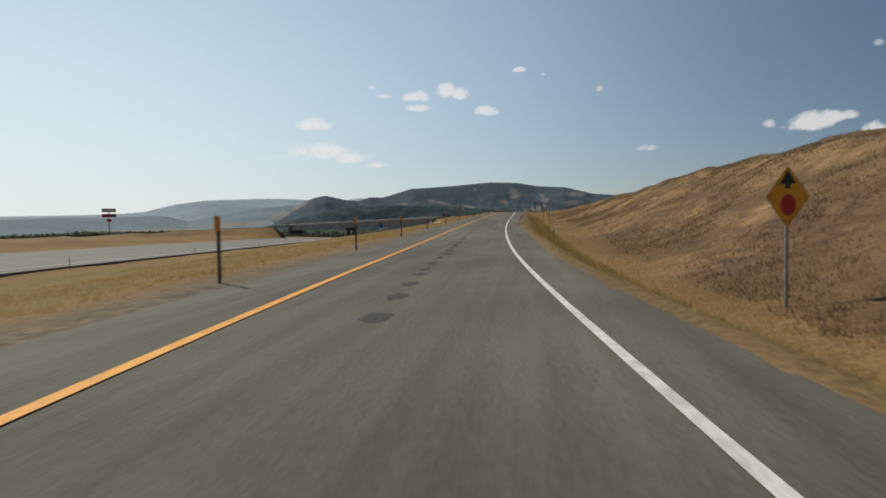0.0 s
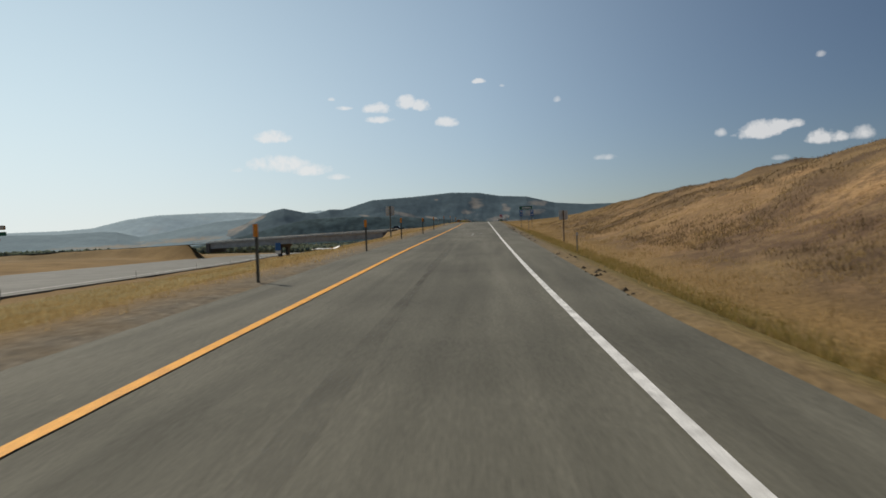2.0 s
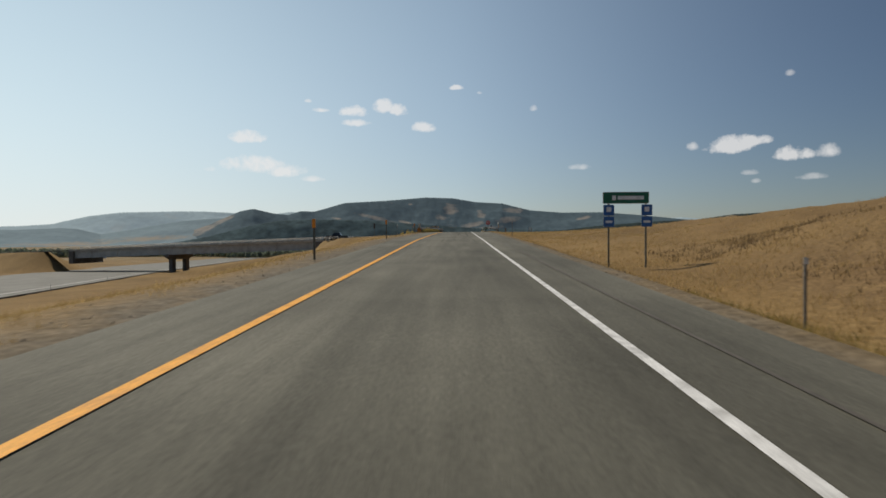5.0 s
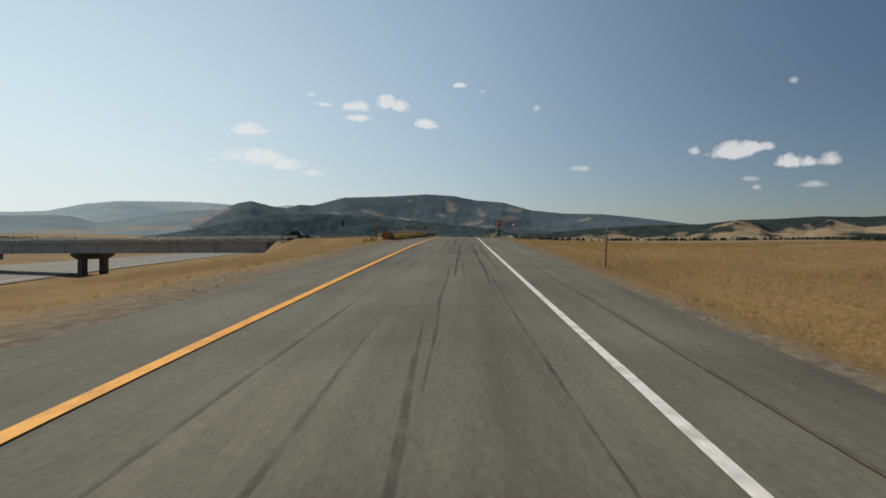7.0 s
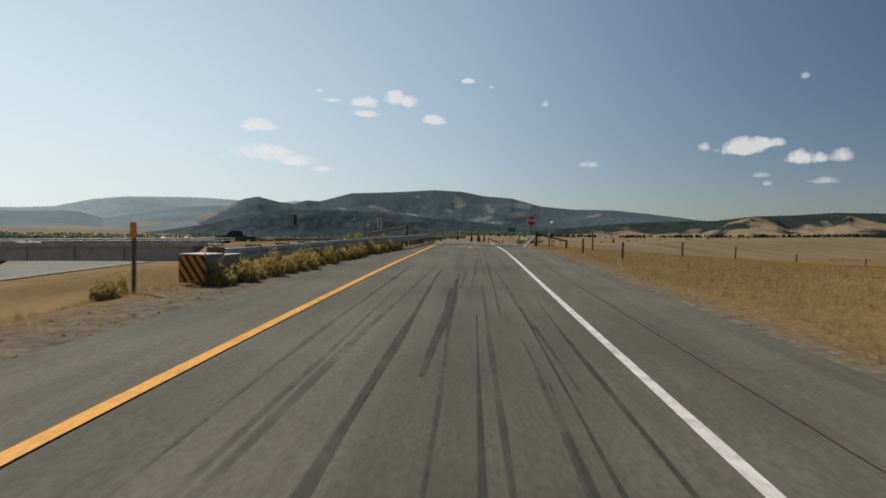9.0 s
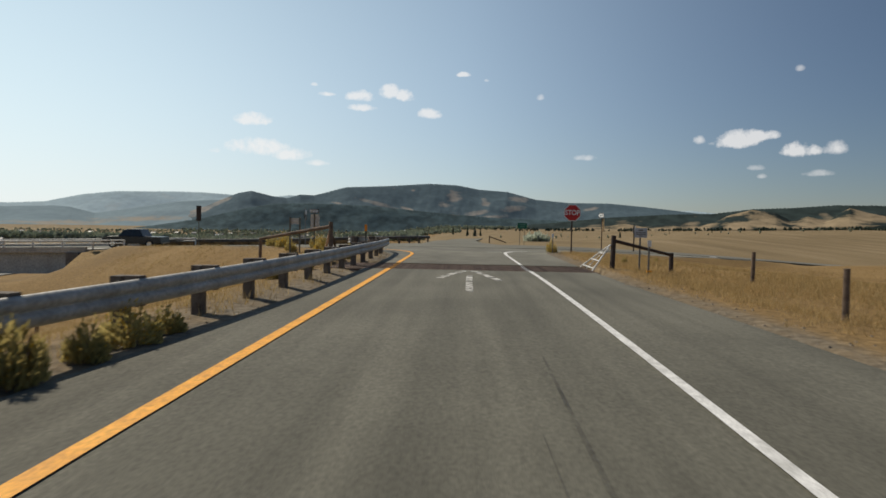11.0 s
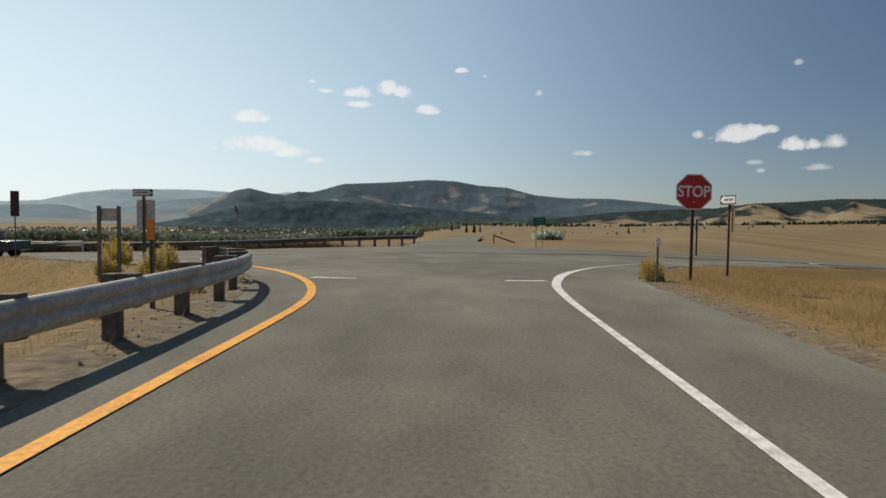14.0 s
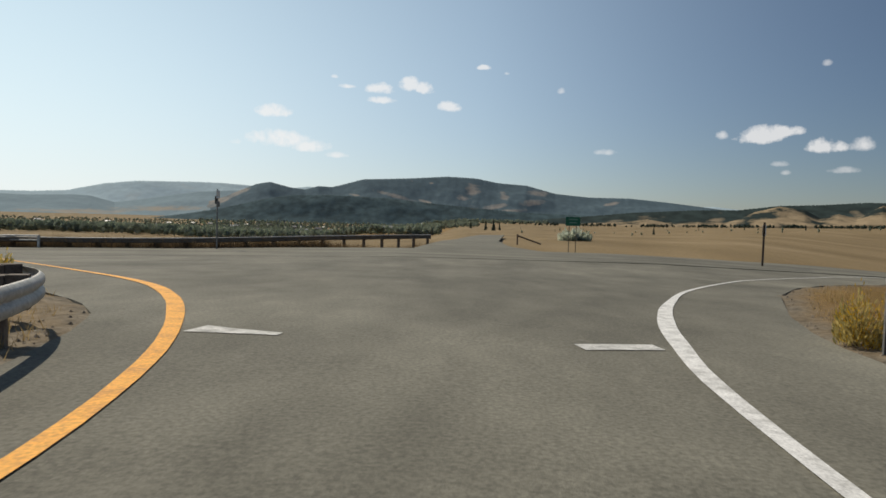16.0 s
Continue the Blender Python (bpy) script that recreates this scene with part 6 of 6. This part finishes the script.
# ---- valley: trees, houses ----
def far_trees(name, n, az0, az1, d0, d1, h0, h1, material, label, seed, pine=False, cluster=None):
    rnd = random.Random(seed)
    verts, faces = [], []
    for k in range(n):
        az, d = radians(rnd.uniform(az0, az1)), d0 * (d1 / d0) ** rnd.random()
        x, y = d * math.sin(az), d * math.cos(az)
        h = rnd.uniform(h0, h1)
        if cluster is not None and noise.noise((math.degrees(az) * 0.8, d * 0.003, seed)) < cluster:
            continue
        z = valley_z(x, y) if x > -60 else min(gz(x, y), valley_z(x, y) + 2)
        r = h * (0.16 if pine else 0.36)
        blobs = 5 if pine else 7
        for b in range(blobs):
            if pine:
                f = b / blobs
                c, rad, hh = Vector((x, y, z + h * (0.1 + 0.72 * f))), r * (1.15 - f), h * 0.32
            else:
                a = rnd.uniform(0, math.tau)
                c = Vector((x + r * 0.6 * math.cos(a) * rnd.random(), y + r * 0.6 * math.sin(a) * rnd.random(), z + h * rnd.uniform(0.25, 0.72)))
                rad, hh = r * rnd.uniform(0.45, 0.8), h * rnd.uniform(0.2, 0.36)
            q, m = len(verts), 6
            off = rnd.uniform(0, 1)
            for i in range(m):
                t = (i + off) * math.tau / m
                e = rad * rnd.uniform(0.75, 1.2)
                verts.append((c.x + e * math.cos(t), c.y + e * math.sin(t), c.z + hh * rnd.uniform(-0.25, 0.15)))
            verts += [(c.x + rnd.uniform(-0.2, 0.2) * rad, c.y, c.z + hh), (c.x, c.y, c.z - hh * (0.2 if pine else 0.8))]
            for i in range(m):
                faces += [(q + i, q + (i + 1) % m, q + m), (q + (i + 1) % m, q + i, q + m + 1)]
    return tagged(mesh_ob(name, verts, faces, material), label, "trees", kind="stuff")


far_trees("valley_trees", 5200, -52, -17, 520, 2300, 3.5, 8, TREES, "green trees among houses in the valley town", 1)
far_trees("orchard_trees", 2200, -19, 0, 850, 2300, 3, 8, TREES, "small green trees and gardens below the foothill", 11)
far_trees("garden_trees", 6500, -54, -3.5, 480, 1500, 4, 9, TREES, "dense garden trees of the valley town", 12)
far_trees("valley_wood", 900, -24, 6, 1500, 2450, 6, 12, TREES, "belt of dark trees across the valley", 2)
far_trees("valley_pines", 45, -44, 2, 450, 1500, 6, 11, PINE, "scattered dark conifers in the valley", 3, True)
far_trees("field_shrubs", 45, 3, 48, 240, 900, 0.9, 2.2, TREES, "scattered dark shrubs in the dry field", 4)
far_trees("field_pines", 10, 4, 60, 300, 1000, 2, 4.5, PINE, "small lone conifers in the dry field", 5, True)
far_trees("hill_pines", 1500, 3, 62, 1250, 1680, 4, 9, PINE, "dark pines at the foot of the grassy hills", 6, False, 0.02)


def thicket(x, y, rx, h):
    z = gz(x, y)
    b = tagged(empty("thicket", x, y, z), "broad low green thicket in the dry field", "bush")
    me = clump_mesh("foliage", 1400, rx, h, 0.55, TREES, 0.8, 77)
    o = new("foliage", me)
    o.parent = b


thicket(15.2, 94, 2.6, 1.7)


def house(x, y, w, d, h, rz, wall, roof, label):
    z = valley_z(x, y) if x > -60 else min(gz(x, y), valley_z(x, y) + 2)
    s = tagged(empty("house", x, y, z, rz), label, "house", "houses of the valley town")
    bm = bmesh.new()
    add_box(bm, w, d, h, Matrix.Translation((0, 0, -0.5)))
    part("wall", bm, wall, s)
    e, rh = 0.5, d * 0.28
    v = [(-w / 2 - e, -d / 2 - e, h - 0.52), (w / 2 + e, -d / 2 - e, h - 0.52), (w / 2 + e, d / 2 + e, h - 0.52), (-w / 2 - e, d / 2 + e, h - 0.52), (-w / 2 - e, 0, h + rh), (w / 2 + e, 0, h + rh)]
    mesh_ob("roof", v, [(0, 1, 5, 4), (2, 3, 4, 5), (0, 4, 3), (1, 2, 5), (0, 3, 2, 1)], roof, s)
    for k in range(3):
        bm = bmesh.new()
        add_box(bm, w * 0.12, 0.1, h * 0.3, Matrix.Translation((-w * 0.3 + w * 0.3 * k, -d / 2 - 0.02, h * 0.3)))
        part("window", bm, WINDOW, s)


WALLS = [flat("white_siding", (0.7, 0.69, 0.66), 0.7), flat("tan_siding", (0.45, 0.38, 0.3), 0.8), flat("grey_siding", (0.36, 0.37, 0.38), 0.8)]
ROOFS = [flat("white_metal_roof", (0.52, 0.53, 0.54), 0.5), flat("grey_roof", (0.22, 0.21, 0.2), 0.8), flat("pale_roof", (0.45, 0.43, 0.4), 0.6)]
rh = random.Random(5)
for k in range(120):
    az, d = radians(rh.uniform(-48, -5)), rh.uniform(600, 1800)
    w = rh.uniform(9, 17)
    house(d * math.sin(az), d * math.cos(az), w, w * 0.6, rh.uniform(3, 5), rh.uniform(-40, 40), WALLS[k % 3], ROOFS[(k * 2) % 3], ("white house with a pale metal roof", "tan house with a grey roof", "grey house with a pale roof")[k % 3] + " among trees in the valley")
for x, y, w, rf in ((-300, 250, 12, 2), (-250, 300, 12, 2)):
    house(x, y, w, 5, 2.6, 10, WALLS[0], ROOFS[rf], "long low white commercial building beyond the highway")
